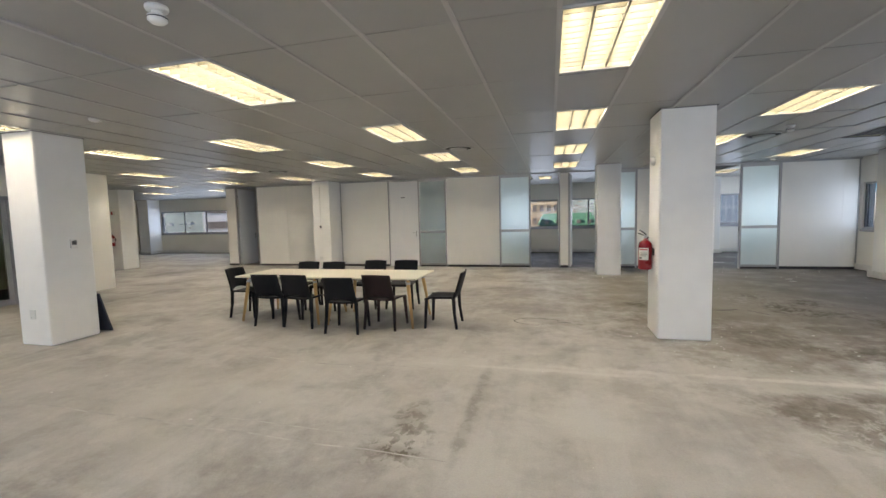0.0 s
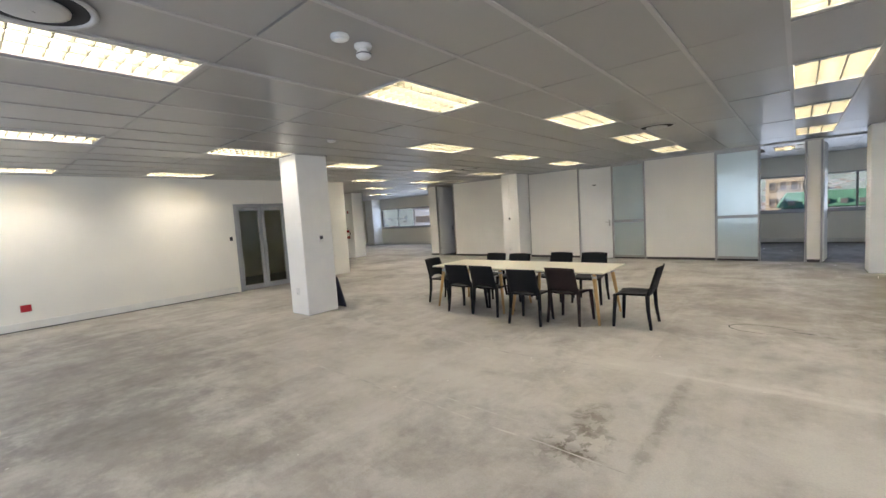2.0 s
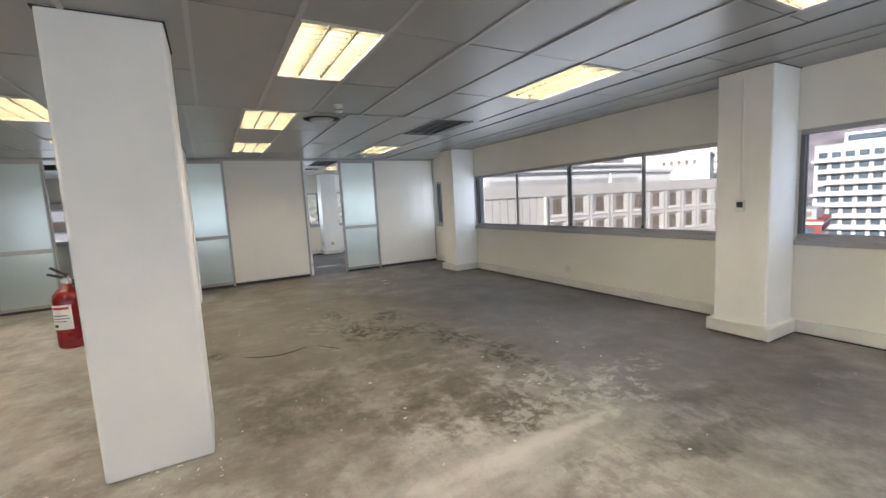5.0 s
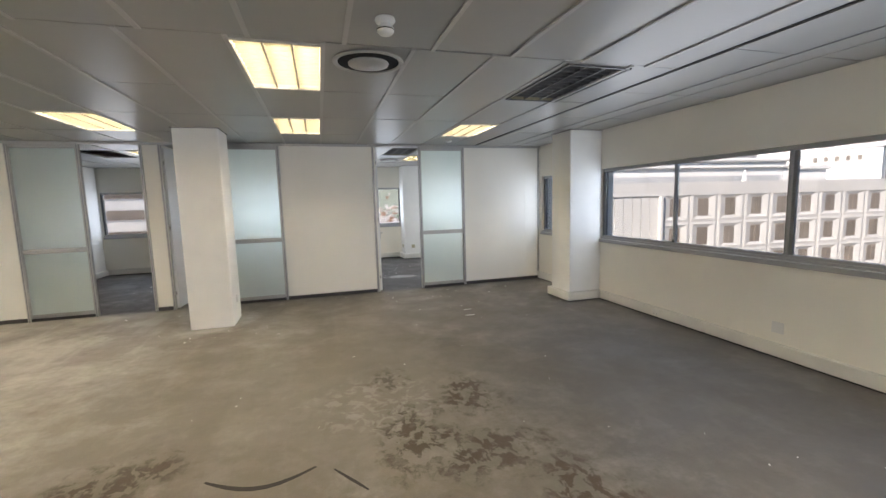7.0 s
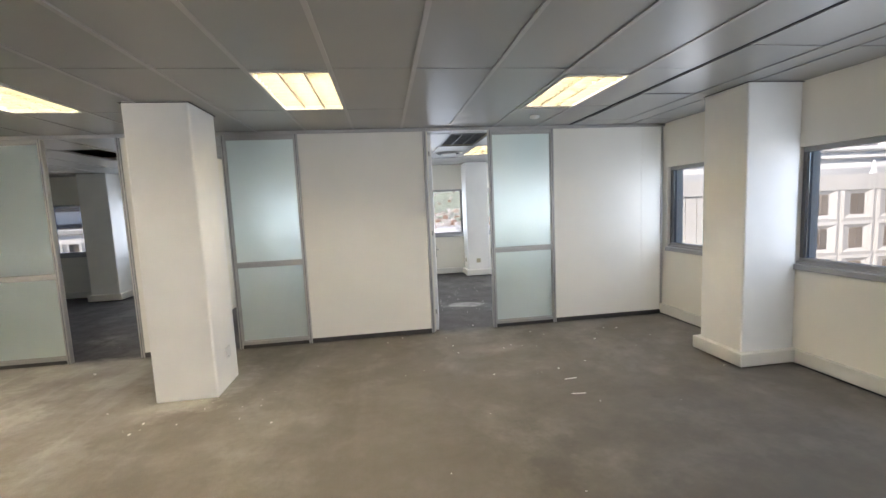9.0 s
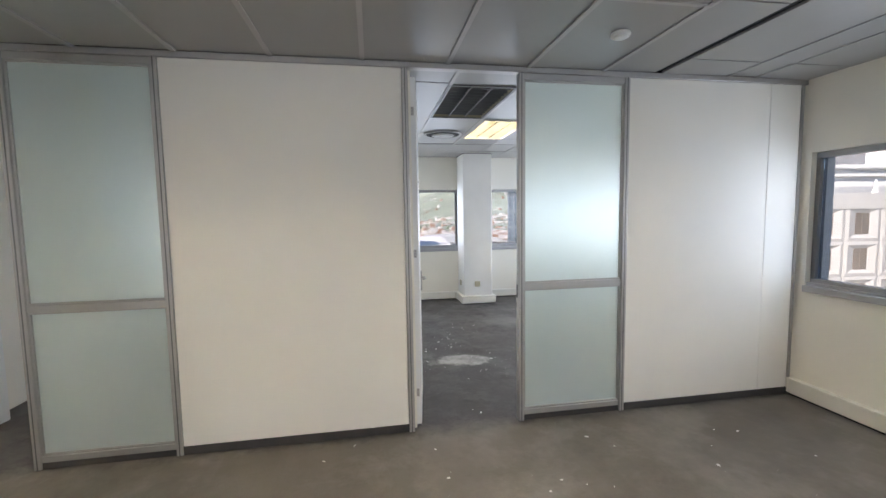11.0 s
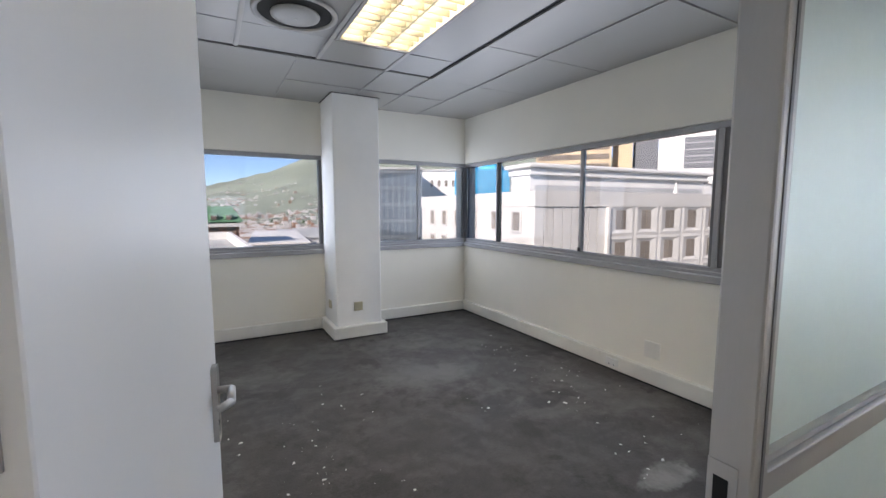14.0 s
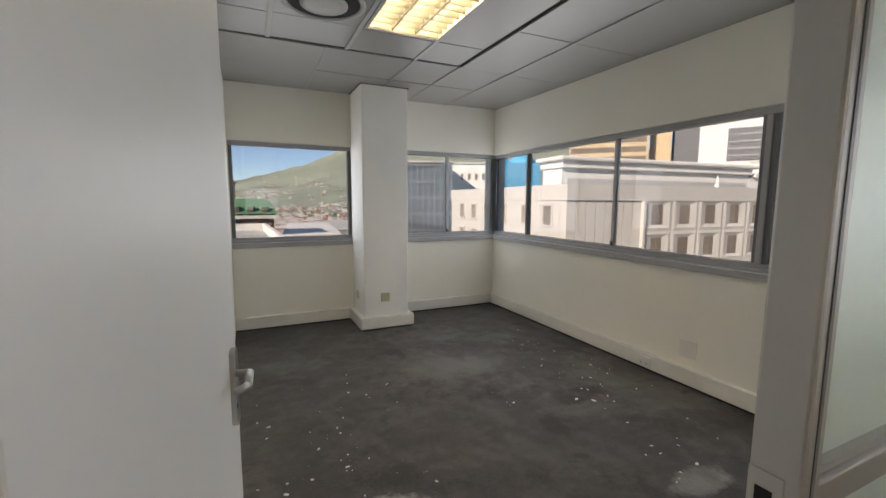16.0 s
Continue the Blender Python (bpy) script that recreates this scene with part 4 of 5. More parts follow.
def extinguisher(m, label):
    """Local origin on the wall at the cylinder's base; +y into the wall."""
    t = thing("fire_extinguisher", m, label, "fire extinguisher", "fire extinguishers")
    part("cylinder", lathe(bmesh.new(), [(0.07, 0.0), (0.082, 0.01), (0.085, 0.03), (0.085, 0.33), (0.078, 0.37), (0.055, 0.405), (0.03, 0.42), (0.024, 0.445)], 28, 0, -0.1), REDENAM, t, smooth=True)
    lab = bmesh.new()
    n = 10
    ring = [[lab.verts.new((0.0865 * math.sin(a), -0.1 - 0.0865 * math.cos(a), z)) for a in [(0.35 + 1.5 * k / n) for k in range(n + 1)]] for z in (0.14, 0.31)]
    for k in range(n):
        lab.faces.new((ring[0][k], ring[0][k + 1], ring[1][k + 1], ring[1][k]))
    part("label", lab, PAPER, t, "pale printed label", smooth=True)
    for z0, z1, a0, a1 in ((0.28, 0.296, 0.5, 1.7), (0.235, 0.241, 0.5, 1.6), (0.215, 0.22, 0.5, 1.7), (0.195, 0.2, 0.5, 1.5), (0.155, 0.178, 0.5, 0.9)):
        ln = bmesh.new()
        vs = [[ln.verts.new((0.0872 * math.sin(a0 + (a1 - a0) * k / 5), -0.1 - 0.0872 * math.cos(a0 + (a1 - a0) * k / 5), z)) for k in range(6)] for z in (z0, z1)]
        for k in range(5):
            ln.faces.new((vs[0][k], vs[0][k + 1], vs[1][k + 1], vs[1][k]))
        part("print_bar", ln, REDPL if z1 > 0.28 else DARKPL, t, smooth=True)
    part("valve", lathe(bmesh.new(), [(0.025, 0.446), (0.025, 0.465), (0.018, 0.49)], 14, 0, -0.1), CHROME, t)
    lever = rod(rod(bmesh.new(), (0.0, -0.09, 0.48), (-0.01, -0.19, 0.52), 0.011, 0.008), (0.0, -0.09, 0.5), (0.0, -0.17, 0.565), 0.011, 0.008)
    part("lever", lever, DARKPL, t, "black squeeze lever")
    part("gauge", rod(bmesh.new(), (0.026, -0.1, 0.472), (0.04, -0.1, 0.472), 0.018), CHROME, t)
    hose = bmesh.new()
    pts = [Vector((-0.03 - 0.07 * math.sin(k / 9 * 2.9), -0.06 - 0.004 * k, 0.46 - 0.034 * k)) for k in range(10)]
    for p, q in zip(pts, pts[1:]):
        rod(hose, p, q, 0.009, sides=8)
    part("hose", hose, DARKPL, t, "black rubber hose", smooth=True)
    part("bracket", slab(-0.05, 0.05, -0.018, 0.0, 0.2, 0.3), DARKPL, t)
    for c in t.children:
        c.data.transform(Matrix.Diagonal((1.0, 1.0, 0.92, 1.0)))
    return t


extinguisher(pose(-2.80, -7.05, 0.86, 0, 0, -90), "red fire extinguisher hung on a white column")
extinguisher(pose(-19.2, -1.55, 0.85, 0, 0, 0), "red fire extinguisher hung on a far column")
bell = thing("alarm_sounder", pose(-2.80, -7.05, 2.38, 0, 0, -90), "small white alarm sounder high on the column", "alarm")
part("housing", lathe(bmesh.new(), [(0.055, 0.0), (0.06, 0.02), (0.05, 0.045), (0.02, 0.055)], 20), WHITEPL, bell, smooth=True)
bell.matrix_basis = pose(-2.80, -7.05, 2.27, 0, -90, 0)
sg = thing("fire_sign", pose(-19.2, -1.552, 1.95), "small red and white fire sign on a far column", "sign")
part("sheet", slab(-0.1, 0.1, -0.004, 0.0, 0, 0.14), PAPER, sg)
part("red_field", slab(-0.08, 0.0, -0.006, -0.0045, 0.02, 0.12), REDPL, sg)

# ---- tables and chairs ----
def table(m):
    t = thing("meeting_table", m, "cream-topped rectangular meeting table with splayed oak legs", "table", "meeting tables")
    part("tabletop", slab(-0.765, 0.765, -0.485, 0.485, 0.718, 0.742, 0.004, 2), TOP, t)
    part("apron", slab(-0.66, 0.66, -0.38, 0.38, 0.69, 0.717, 0.002), DARKSK, t, "dark steel under-frame")
    for sx in (-1, 1):
        for sy in (-1, 1):
            lg = part("leg", rod(bmesh.new(), (sx * 0.60, sy * 0.36, 0.70), (sx * 0.69, sy * 0.45, 0.0), 0.03, 0.018, 14), OAK, t, "turned oak leg", smooth=True)
            part("leg_socket", rod(bmesh.new(), (sx * 0.594, sy * 0.354, 0.689), (sx * 0.61, sy * 0.37, 0.63), 0.034, 0.033, 14), CHROME, lg)
    return t


tb = table(pose(-8.28, -6.935, 0))
copy_thing(tb, pose(-6.745, -6.935, 0))


def chair(material, label):
    """A moulded stacking chair: local +y is the way the sitter looks."""
    t = thing("stacking_chair", Matrix(), label, "chair", "chairs round the table")
    # seat: a dished plate with a rolled front
    bm = bmesh.new()
    nx, ny = 8, 8
    top = {}
    for z_off in (0.0, -0.022):
        for i in range(nx + 1):
            for j in range(ny + 1):
                u, v = i / nx * 2 - 1, j / ny * 2 - 1
                half = 0.205 + 0.018 * v
                z = 0.445 - 0.016 * (1 - u * u) * (1 - v * v * 0.5) - (0.02 * max(0, v - 0.6) / 0.4) + z_off
                top[i, j, z_off] = bm.verts.new((u * half, v * 0.205, z))
    for i in range(nx):
        for j in range(ny):
            bm.faces.new([top[a, b, 0.0] for a, b in ((i, j), (i + 1, j), (i + 1, j + 1), (i, j + 1))])
            bm.faces.new([top[a, b, -0.022] for a, b in ((i, j), (i, j + 1), (i + 1, j + 1), (i + 1, j))])
    rim = [(i, 0) for i in range(nx)] + [(nx, j) for j in range(ny)] + [(i, ny) for i in range(nx, 0, -1)] + [(0, j) for j in range(ny, 0, -1)]
    for a, b in zip(rim, rim[1:] + rim[:1]):
        bm.faces.new((top[*a, 0.0], top[*a, -0.022], top[*b, -0.022], top[*b, 0.0]))
    part("seat", bm, material, t, smooth=True)
    # backrest: curved, leaning, with an arched gap over the seat
    bm = bmesh.new()
    nx, nz = 10, 8
    g = {}
    for side in (0, 1):
        for i in range(nx + 1):
            for k in range(nz + 1):
                u, w = i / nx * 2 - 1, k / nz
                low = 0.455 + 0.035 * (1 - u * u) - 0.03 * u * u
                z = low + (0.80 - 0.006 * u * u - low) * w
                lean = -0.195 - 0.105 * max(0, (z - 0.44)) / 0.36
                y = lean - 0.03 * (1 - u * u) - side * 0.016
                g[i, k, side] = bm.verts.new((u * (0.212 - 0.012 * w), y, z))
    for i in range(nx):
        for k in range(nz):
            bm.faces.new([g[a, b, 0] for a, b in ((i, k), (i + 1, k), (i + 1, k + 1), (i, k + 1))])
            bm.faces.new([g[a, b, 1] for a, b in ((i, k), (i, k + 1), (i + 1, k + 1), (i + 1, k))])
    rim = [(i, 0) for i in range(nx)] + [(nx, k) for k in range(nz)] + [(i, nz) for i in range(nx, 0, -1)] + [(0, k) for k in range(nz, 0, -1)]
    for a, b in zip(rim, rim[1:] + rim[:1]):
        bm.faces.new((g[*a, 0], g[*a, 1], g[*b, 1], g[*b, 0]))
    part("backrest", bm, material, t, smooth=True)
    for sx in (-1, 1):
        part("back_post", rod(bmesh.new(), (sx * 0.2, -0.2, 0.42), (sx * 0.198, -0.222, 0.52), 0.02, 0.016, 8), material, t, smooth=True)
        fr = rod(bmesh.new(), (sx * 0.198, 0.18, 0.43), (sx * 0.222, 0.205, 0.0), 0.027, 0.018, 8)
        part("leg", fr, material, t, smooth=True)
        bk = rod(rod(bmesh.new(), (sx * 0.2, -0.195, 0.435), (sx * 0.208, -0.205, 0.22), 0.027, 0.022, 8), (sx * 0.208, -0.205, 0.22), (sx * 0.222, -0.236, 0.0), 0.022, 0.018, 8)
        part("leg", bk, material, t, smooth=True)
    for c in t.children:
        c.data.transform(Matrix.Diagonal((1.1, 1.06, 1.025, 1.0)))
    return t


ch = chair(PLASTIC, "black moulded plastic stacking chair at the meeting table")
ch.matrix_basis = pose(-8.31, -7.37, 0, 0, 0, 3)
for x, y, rz in ((-7.79, -7.37, -2), (-6.99, -7.57, 4), (-8.62, -6.28, 178), (-8.05, -6.30, 183), (-7.36, -6.02, 176), (-6.72, -5.98, 184), (-5.68, -7.07, 92), (-9.13, -6.95, -88)):
    copy_thing(ch, pose(x, y, 0, 0, 0, rz))
br = chair(BROWNPL, "dark brown moulded plastic stacking chair at the meeting table")
br.matrix_basis = pose(-6.5, -7.29, 0, 0, 0, -3)
bd = thing("leaning_board", pose(-10.60, -8.36, 0), "dark slate-blue board leaning on a column", "board")
lb = bmesh.new()
box(lb, 0.0, 0.025, -0.28, 0.28, 0.0, 0.6)
for v in lb.verts:
    v.co.x += 0.16 - 0.26 * v.co.z
part("sheet", lb, BOARDM, bd)
bd.matrix_basis = pose(-10.92, -8.39, 0.0, 0, 0, 90)

# ---- floor litter and scuffs ----
def litter(name, spots, label, seed):
    r = random.Random(seed)
    bm = bmesh.new()
    for cx, cy, sx, sy, n, size in spots:
        for _ in range(n):
            x, y = r.gauss(cx, sx), r.gauss(cy, sy)
            s = size * r.uniform(0.3, 1.5) ** 2.2
            a = r.uniform(0, 6.28)
            k = r.randint(4, 6)
            asp = r.uniform(0.2, 0.7)
            pts = []
            for q in range(k):
                ang = 2 * math.pi * q / k
                u, v = s * math.cos(ang) * r.uniform(0.6, 1.1), s * asp * math.sin(ang) * r.uniform(0.6, 1.1)
                pts.append((x + u * math.cos(a) - v * math.sin(a), y + u * math.sin(a) + v * math.cos(a)))
            if any(not (-15 < p[0] < 3.5 and -13 < p[1] < 5.05) or abs(p[1] - 0.045) < 0.06 and not 0.0 < p[0] < 0.87 for p in pts):
                continue
            h = r.uniform(0.002, 0.006)
            lo = [bm.verts.new((p[0], p[1], 0.0005)) for p in pts]
            hi = [bm.verts.new((x + (p[0] - x) * 0.8, y + (p[1] - y) * 0.8, h)) for p in pts]
            bm.faces.new(hi)
            for q in range(k):
                bm.faces.new((lo[q], lo[(q + 1) % k], hi[(q + 1) % k], hi[q]))
    ob = part(name, bm, CHIP)
    return tagged(ob, label, "debris", kind="stuff")


litter("plaster_crumbs", [(0.7, 2.5, 0.25, 0.5, 34, 0.007), (2.85, 2.6, 0.22, 0.6, 60, 0.006), (1.95, 2.3, 0.12, 0.12, 6, 0.008), (2.5, 1.25, 0.2, 0.2, 12, 0.008), (2.68, 1.98, 0.12, 0.08, 8, 0.010), (0.7, 1.4, 0.35, 0.35, 36, 0.008), (0.9, 3.8, 0.9, 0.6, 9, 0.006), (0.6, 2.1, 0.2, 0.15, 12, 0.009),
                          (0.5, -0.5, 1.2, 0.6, 35, 0.009), (1.6, -1.6, 0.9, 0.9, 18, 0.010), (-2.4, -1.7, 0.4, 0.25, 26, 0.010), (-2.35, -7.25, 0.35, 0.3, 60, 0.010), (-4.2, 2.0, 0.8, 1.5, 40, 0.02)],
       "scattered white plaster crumbs and paint flakes on the floor", 7)
litter("floor_specks", [(-5, -9, 3.5, 2.0, 50, 0.008), (-0.5, -8.0, 1.2, 1.0, 40, 0.009), (0.5, -5.0, 1.6, 1.6, 22, 0.007)], "a few pale specks on the concrete", 9)


def scuff(name, pts, w, label):
    bm = bmesh.new()
    rows = []
    for k, p in enumerate(pts):
        q = Vector(pts[min(k + 1, len(pts) - 1)]) - Vector(pts[max(k - 1, 0)])
        nrm = Vector((-q.y, q.x)).normalized() * w * (0.35 + 0.65 * math.sin(math.pi * (k + 0.3) / (len(pts) - 0.4)))
        rows.append((bm.verts.new((p[0] + nrm.x, p[1] + nrm.y, 0.0012)), bm.verts.new((p[0] - nrm.x, p[1] - nrm.y, 0.0012))))
    for a, b in zip(rows, rows[1:]):
        bm.faces.new((a[0], a[1], b[1], b[0]))
    return bm


sc = scuff("a", [(-1.87 + 0.69 * s / 9, -5.33 - 0.06 * s / 9 - 0.14 * math.sin(math.pi * s / 9), 0)[:2] for s in range(10)], 0.022, "")
tagged(part("rubber_scuff", sc, SCUFF), "dark curved rubber scuff on the concrete floor", "floor mark", kind="structure")
sc = scuff("b", [(-1.065 + 0.20 * s / 5, -5.457 - 0.28 * s / 5) for s in range(6)], 0.012, "")
tagged(part("rubber_scuff", sc, SCUFF), "thin dark rubber scuff on the concrete floor", "floor mark", kind="structure")
for pts, w in (([(-8.7 + 4.0 * k / 12, -10.40 - 0.08 * k / 12 + 0.012 * math.sin(k * 2)) for k in range(13)], 0.012), ([(-6.9 + 1.5 * k / 6, -10.27 + 0.01 * math.sin(k)) for k in range(7)], 0.008),
               ([(-8.2 + 3.0 * k / 9, -8.9 + 0.05 * math.sin(k)) for k in range(10)], 0.012)):
    tagged(part("pale_screed_joint", scuff("c", pts, w, ""), JOINT), "pale filled joint line across the screed", "floor mark", kind="structure")

sc = scuff("d", [(-4.3 + 0.36 * math.cos(a), -6.68 + 0.2 * math.sin(a)) for a in [0.5 + 0.42 * k for k in range(12)]], 0.008, "")
tagged(part("rubber_scuff", sc, SCUFF), "faint dark ring-shaped scuff on the concrete floor", "floor mark", kind="structure")
sc = scuff("e", [(-4.02 + 0.2 * k / 4, -6.66 - 0.04 * k / 4) for k in range(5)], 0.012, "")
tagged(part("rubber_scuff", sc, SCUFF), "short dark scuff on the concrete floor", "floor mark", kind="structure")

# two thin white offcuts before the corner office
for _x, _y, _turn in ((1.15, -1.93, 4), (1.08, -2.26, -6)):
    oc = thing("plastic_offcut", pose(_x, _y, 0, 0, 0, _turn), "thin white plastic offcut lying on the concrete floor", "offcut", "offcuts on the floor")
    part("strip", slab(-0.065, 0.065, -0.006, 0.006, 0.0005, 0.006, 0.0015), CHIP, oc)

# ---- outside ----
GZ = -24.0
CITY = surface("distant_ground", (0.16, 0.16, 0.14), 0.9, vary=0.4, scale=0.01, grain=0.08, relief=0)
# the hill's green is greyed: distance haze is mixed into the colour
HILL = surface("hazed_scrub_hillside", (0.235, 0.262, 0.205), 0.95, vary=0.28, scale=0.004, grain=0.03, relief=0)
ROCK = surface("mountain_rock", (0.27, 0.24, 0.25), 0.95, vary=0.4, scale=0.006, grain=0.04, relief=0)
PRECAST = surface("white_precast_concrete", (0.55, 0.525, 0.485), 0.75, vary=0.06, scale=0.3, grain=6, relief=0.05)
WHITEB = surface("white_render", (0.70, 0.68, 0.65), 0.75, vary=0.05, scale=0.2, grain=5, relief=0.03)
BEIGEB = surface("beige_concrete", (0.55, 0.43, 0.28), 0.8, vary=0.1, scale=0.2, grain=4, relief=0.03)
GREYB = surface("grey_concrete", (0.42, 0.42, 0.42), 0.8, vary=0.1, scale=0.2, grain=4, relief=0.03)
DARKB = surface("dark_facade", (0.10, 0.105, 0.12), 0.5, vary=0.15, scale=0.3, grain=3, relief=0)
BRICKB = surface("brick_facade", (0.30, 0.18, 0.125), 0.85, vary=0.15, scale=0.5, grain=8, relief=0.05)
REDB = surface("red_render", (0.30, 0.06, 0.05), 0.7, vary=0.1, scale=0.4, grain=5, relief=0.02)
GREENR = surface("green_copper_roof", (0.10, 0.22, 0.12), 0.6, vary=0.15, scale=0.5, grain=4, relief=0.05)
BLUET = surface("blue_sheeting", (0.03, 0.36, 0.62), 0.5, vary=0.12, scale=0.5, grain=5, relief=0.05)
ROOFG = surface("pale_flat_roof", (0.45, 0.45, 0.43), 0.9, vary=0.2, scale=0.3, grain=4, relief=0.05)
PANEG = surface("dark_window_glass", (0.24, 0.20, 0.165), 0.12, vary=0.3, scale=0.3, relief=0, each=0.5)
PANEB = surface("blue_grey_facade_glass", (0.10, 0.13, 0.16), 0.12, vary=0.2, scale=0.3, relief=0, each=0.4)

ground = tagged(part("ground", slab(-4000, 4000, -4000, 4000, GZ - 0.5, GZ), CITY), "city ground far below the windows", "ground", kind="structure")


def building(name, m, w, d, top, wall, label, roof=ROOFG, rows=(), parapet=0.0):
    """A block w wide, d deep, its front along local x at y = 0, from the street up to top. rows: storeys of windows on its front,
    (bottom, height, first x, pitch, count, width, glass, side)."""
    b = thing(name, m, label, "building")
    if parapet:
        bm = bmesh.new()
        box(bm, 0, w, 0, d, GZ, top - parapet)
        for q in ((0, w, 0, 0.3), (0, w, d - 0.3, d), (0, 0.3, 0.3, d - 0.3), (w - 0.3, w, 0.3, d - 0.3)):
            box(bm, *q, top - parapet, top)
        part("wall", bm, wall, b)
        part("roof", slab(0.3, w - 0.3, 0.3, d - 0.3, top - parapet + 0.004, top - parapet + 0.05), roof, b)
    else:
        part("wall", box(bmesh.new(), 0, w, 0, d, GZ, top - 0.3), wall, b)
        part("roof", slab(-0.2, w + 0.2, -0.2, d + 0.2, top - 0.3, top), roof, b)
    shared = {}
    for z, h, x0, pitch, count, ww, glass, side in rows:
        key = (h, ww, glass.name)
        if key not in shared:
            shared[key] = (mesh_of("window", box(box(box(box(bmesh.new(), -ww / 2 - 0.12, -ww / 2, -0.12, 0.02, -0.12, h + 0.12), ww / 2, ww / 2 + 0.12, -0.12, 0.02, -0.12, h + 0.12), -ww / 2, ww / 2, -0.12, 0.02, -0.12, 0), -ww / 2, ww / 2, -0.12, 0.02, h, h + 0.12), wall),
                           mesh_of("pane", box(bmesh.new(), -ww / 2, ww / 2, -0.03, 0.02, 0, h), glass))
        for k in range(count):
            wd = new("window", shared[key][0])
            wd.parent = b
            s = x0 + k * pitch
            wd.matrix_basis = pose(s, 0, z) if side == "front" else pose(0, s, z, 0, 0, -90) if side == "left" else pose(w, s, z, 0, 0, 90)
            pn = new("pane", shared[key][1])
            pn.parent = wd
    return b


def facing(x0, y0, x1, y1):
    """A pose whose local x runs from the first corner to the second."""
    return pose(x0, y0, 0, 0, 0, math.degrees(math.atan2(y1 - y0, x1 - x0)))


def polar(az, dist):
    return 0.31 + dist * math.sin(radians(az)), 0.16 + dist * math.cos(radians(az))


# the long precast office block across the street
TOPF = 2.92
blk = thing("office_block", facing(23.0, 25.6, 72.6, 22.23), "long white precast office block with rows of deep-set windows", "building")
W, first, pitch, n_win = 49.7, 8.07, 3.28, 11
wl = bmesh.new()
box(wl, 0, W, 0.9, 24, GZ, TOPF - 1.3)
for k in range(8):
    box(wl, k * 0.97 + 0.04, k * 0.97 + 0.94, 0.06, 0.9, GZ, TOPF - 1.3)
box(wl, 7.78, first - 0.02, -0.25, 0.9, GZ, TOPF - 1.3)
box(wl, first + n_win * pitch + 0.2, W, -0.1, 0.9, GZ, TOPF - 1.3)
part("wall", wl, PRECAST, blk)
part("parapet", box(box(box(bmesh.new(), -0.05, W + 0.05, -0.06, 0.3, TOPF - 1.28, TOPF), -0.05, 0.35, 0.3, 24.2, TOPF - 1.28, TOPF), W - 0.3, W + 0.05, 0.3, 24.2, TOPF - 1.28, TOPF), PRECAST, blk)
part("roof", slab(0.35, W - 0.3, 0.3, 24.2, TOPF - 1.29, TOPF - 1.0), ROOFG, blk)
# one precast bay: splayed surround with a sunk window
h, ww = 1.75, 1.25
bay = bmesh.new()
P2 = pitch / 2 - 0.02
def ring_pts(x, z0, z1, y):
    return [(-x, y, z0), (x, y, z0), (x, y, z1), (-x, y, z1)]
outer, lip, inner = ring_pts(P2, -0.62, h + 0.60, 0.02), ring_pts(P2 - 0.3, -0.3, h + 0.3, -0.03), ring_pts(ww / 2, 0, h, 0.12)
loops = [[bay.verts.new(p) for p in q] for q in (ring_pts(P2, -0.62, h + 0.60, 0.9), outer, lip, inner)]
for a, b in zip(loops, loops[1:]):
    for k in range(4):
        bay.faces.new((a[k], a[(k + 1) % 4], b[(k + 1) % 4], b[k]))
bay_me = mesh_of("window_surround", bay, PRECAST)
pane_me = mesh_of("pane", box(box(bmesh.new(), -ww / 2, ww / 2, 0.10, 0.14, 0, h), -0.03, 0.03, 0.07, 0.099, 0, h), PANEG)
for row in range(5):
    z = -0.44 - 2.9 * row
    for k in range(n_win):
        wd = new("window", bay_me)
        wd.parent, wd.matrix_basis = blk, pose(first + pitch * (k + 0.5), 0, z)
        pn = new("pane", pane_me)
        pn.parent = wd
pane2 = mesh_of("pane", box(bmesh.new(), -0.6, 0.6, -0.03, 0.02, 0, 1.6), PANEG)
sur2 = mesh_of("window", box(box(box(box(bmesh.new(), -0.75, -0.6, -0.14, 0.01, -0.15, 1.75), 0.6, 0.75, -0.14, 0.01, -0.15, 1.75), -0.6, 0.6, -0.14, 0.01, -0.15, 0), -0.6, 0.6, -0.14, 0.01, 1.6, 1.75), PRECAST)
for row in range(4):
    for k in range(6):
        wd = new("window", sur2)
        wd.parent, wd.matrix_basis = blk, pose(0, 2.5 + 3.4 * k + (0.9 if k > 1 else 0), -0.42 - 2.9 * row, 0, 0, -90)
        pn = new("pane", pane2)
        pn.parent = wd
# its set-back top storey with a curved roof edge
pent = thing("rooftop_storey", facing(27.0, 31.0, 62.0, 28.6), "white set-back rooftop storey with a shallow curved roof", "building")
part("wall", box(bmesh.new(), 0, 26.0, 0, 3, TOPF - 1.0, 4.7), WHITEB, pent)
part("recess", slab(0.6, 25.6, -0.05, 0.0, 3.0, 3.75), GREYB, pent)
part("fascia", slab(-0.2, 26.0, -0.4, 3.3, 4.7, 5.3), WHITEB, pent)
part("roof", slab(-0.6, 26.6, -0.8, 3.6, 5.305, 5.75, 0.18, 3), WHITEB, pent)
part("lower_roof", slab(26.62, 33.0, -0.4, 3.3, 4.4, 4.9, 0.1, 2), WHITEB, pent)
part("lower_wall", box(bmesh.new(), 26.1, 32.8, 0, 3, TOPF - 1.0, 4.4), WHITEB, pent)
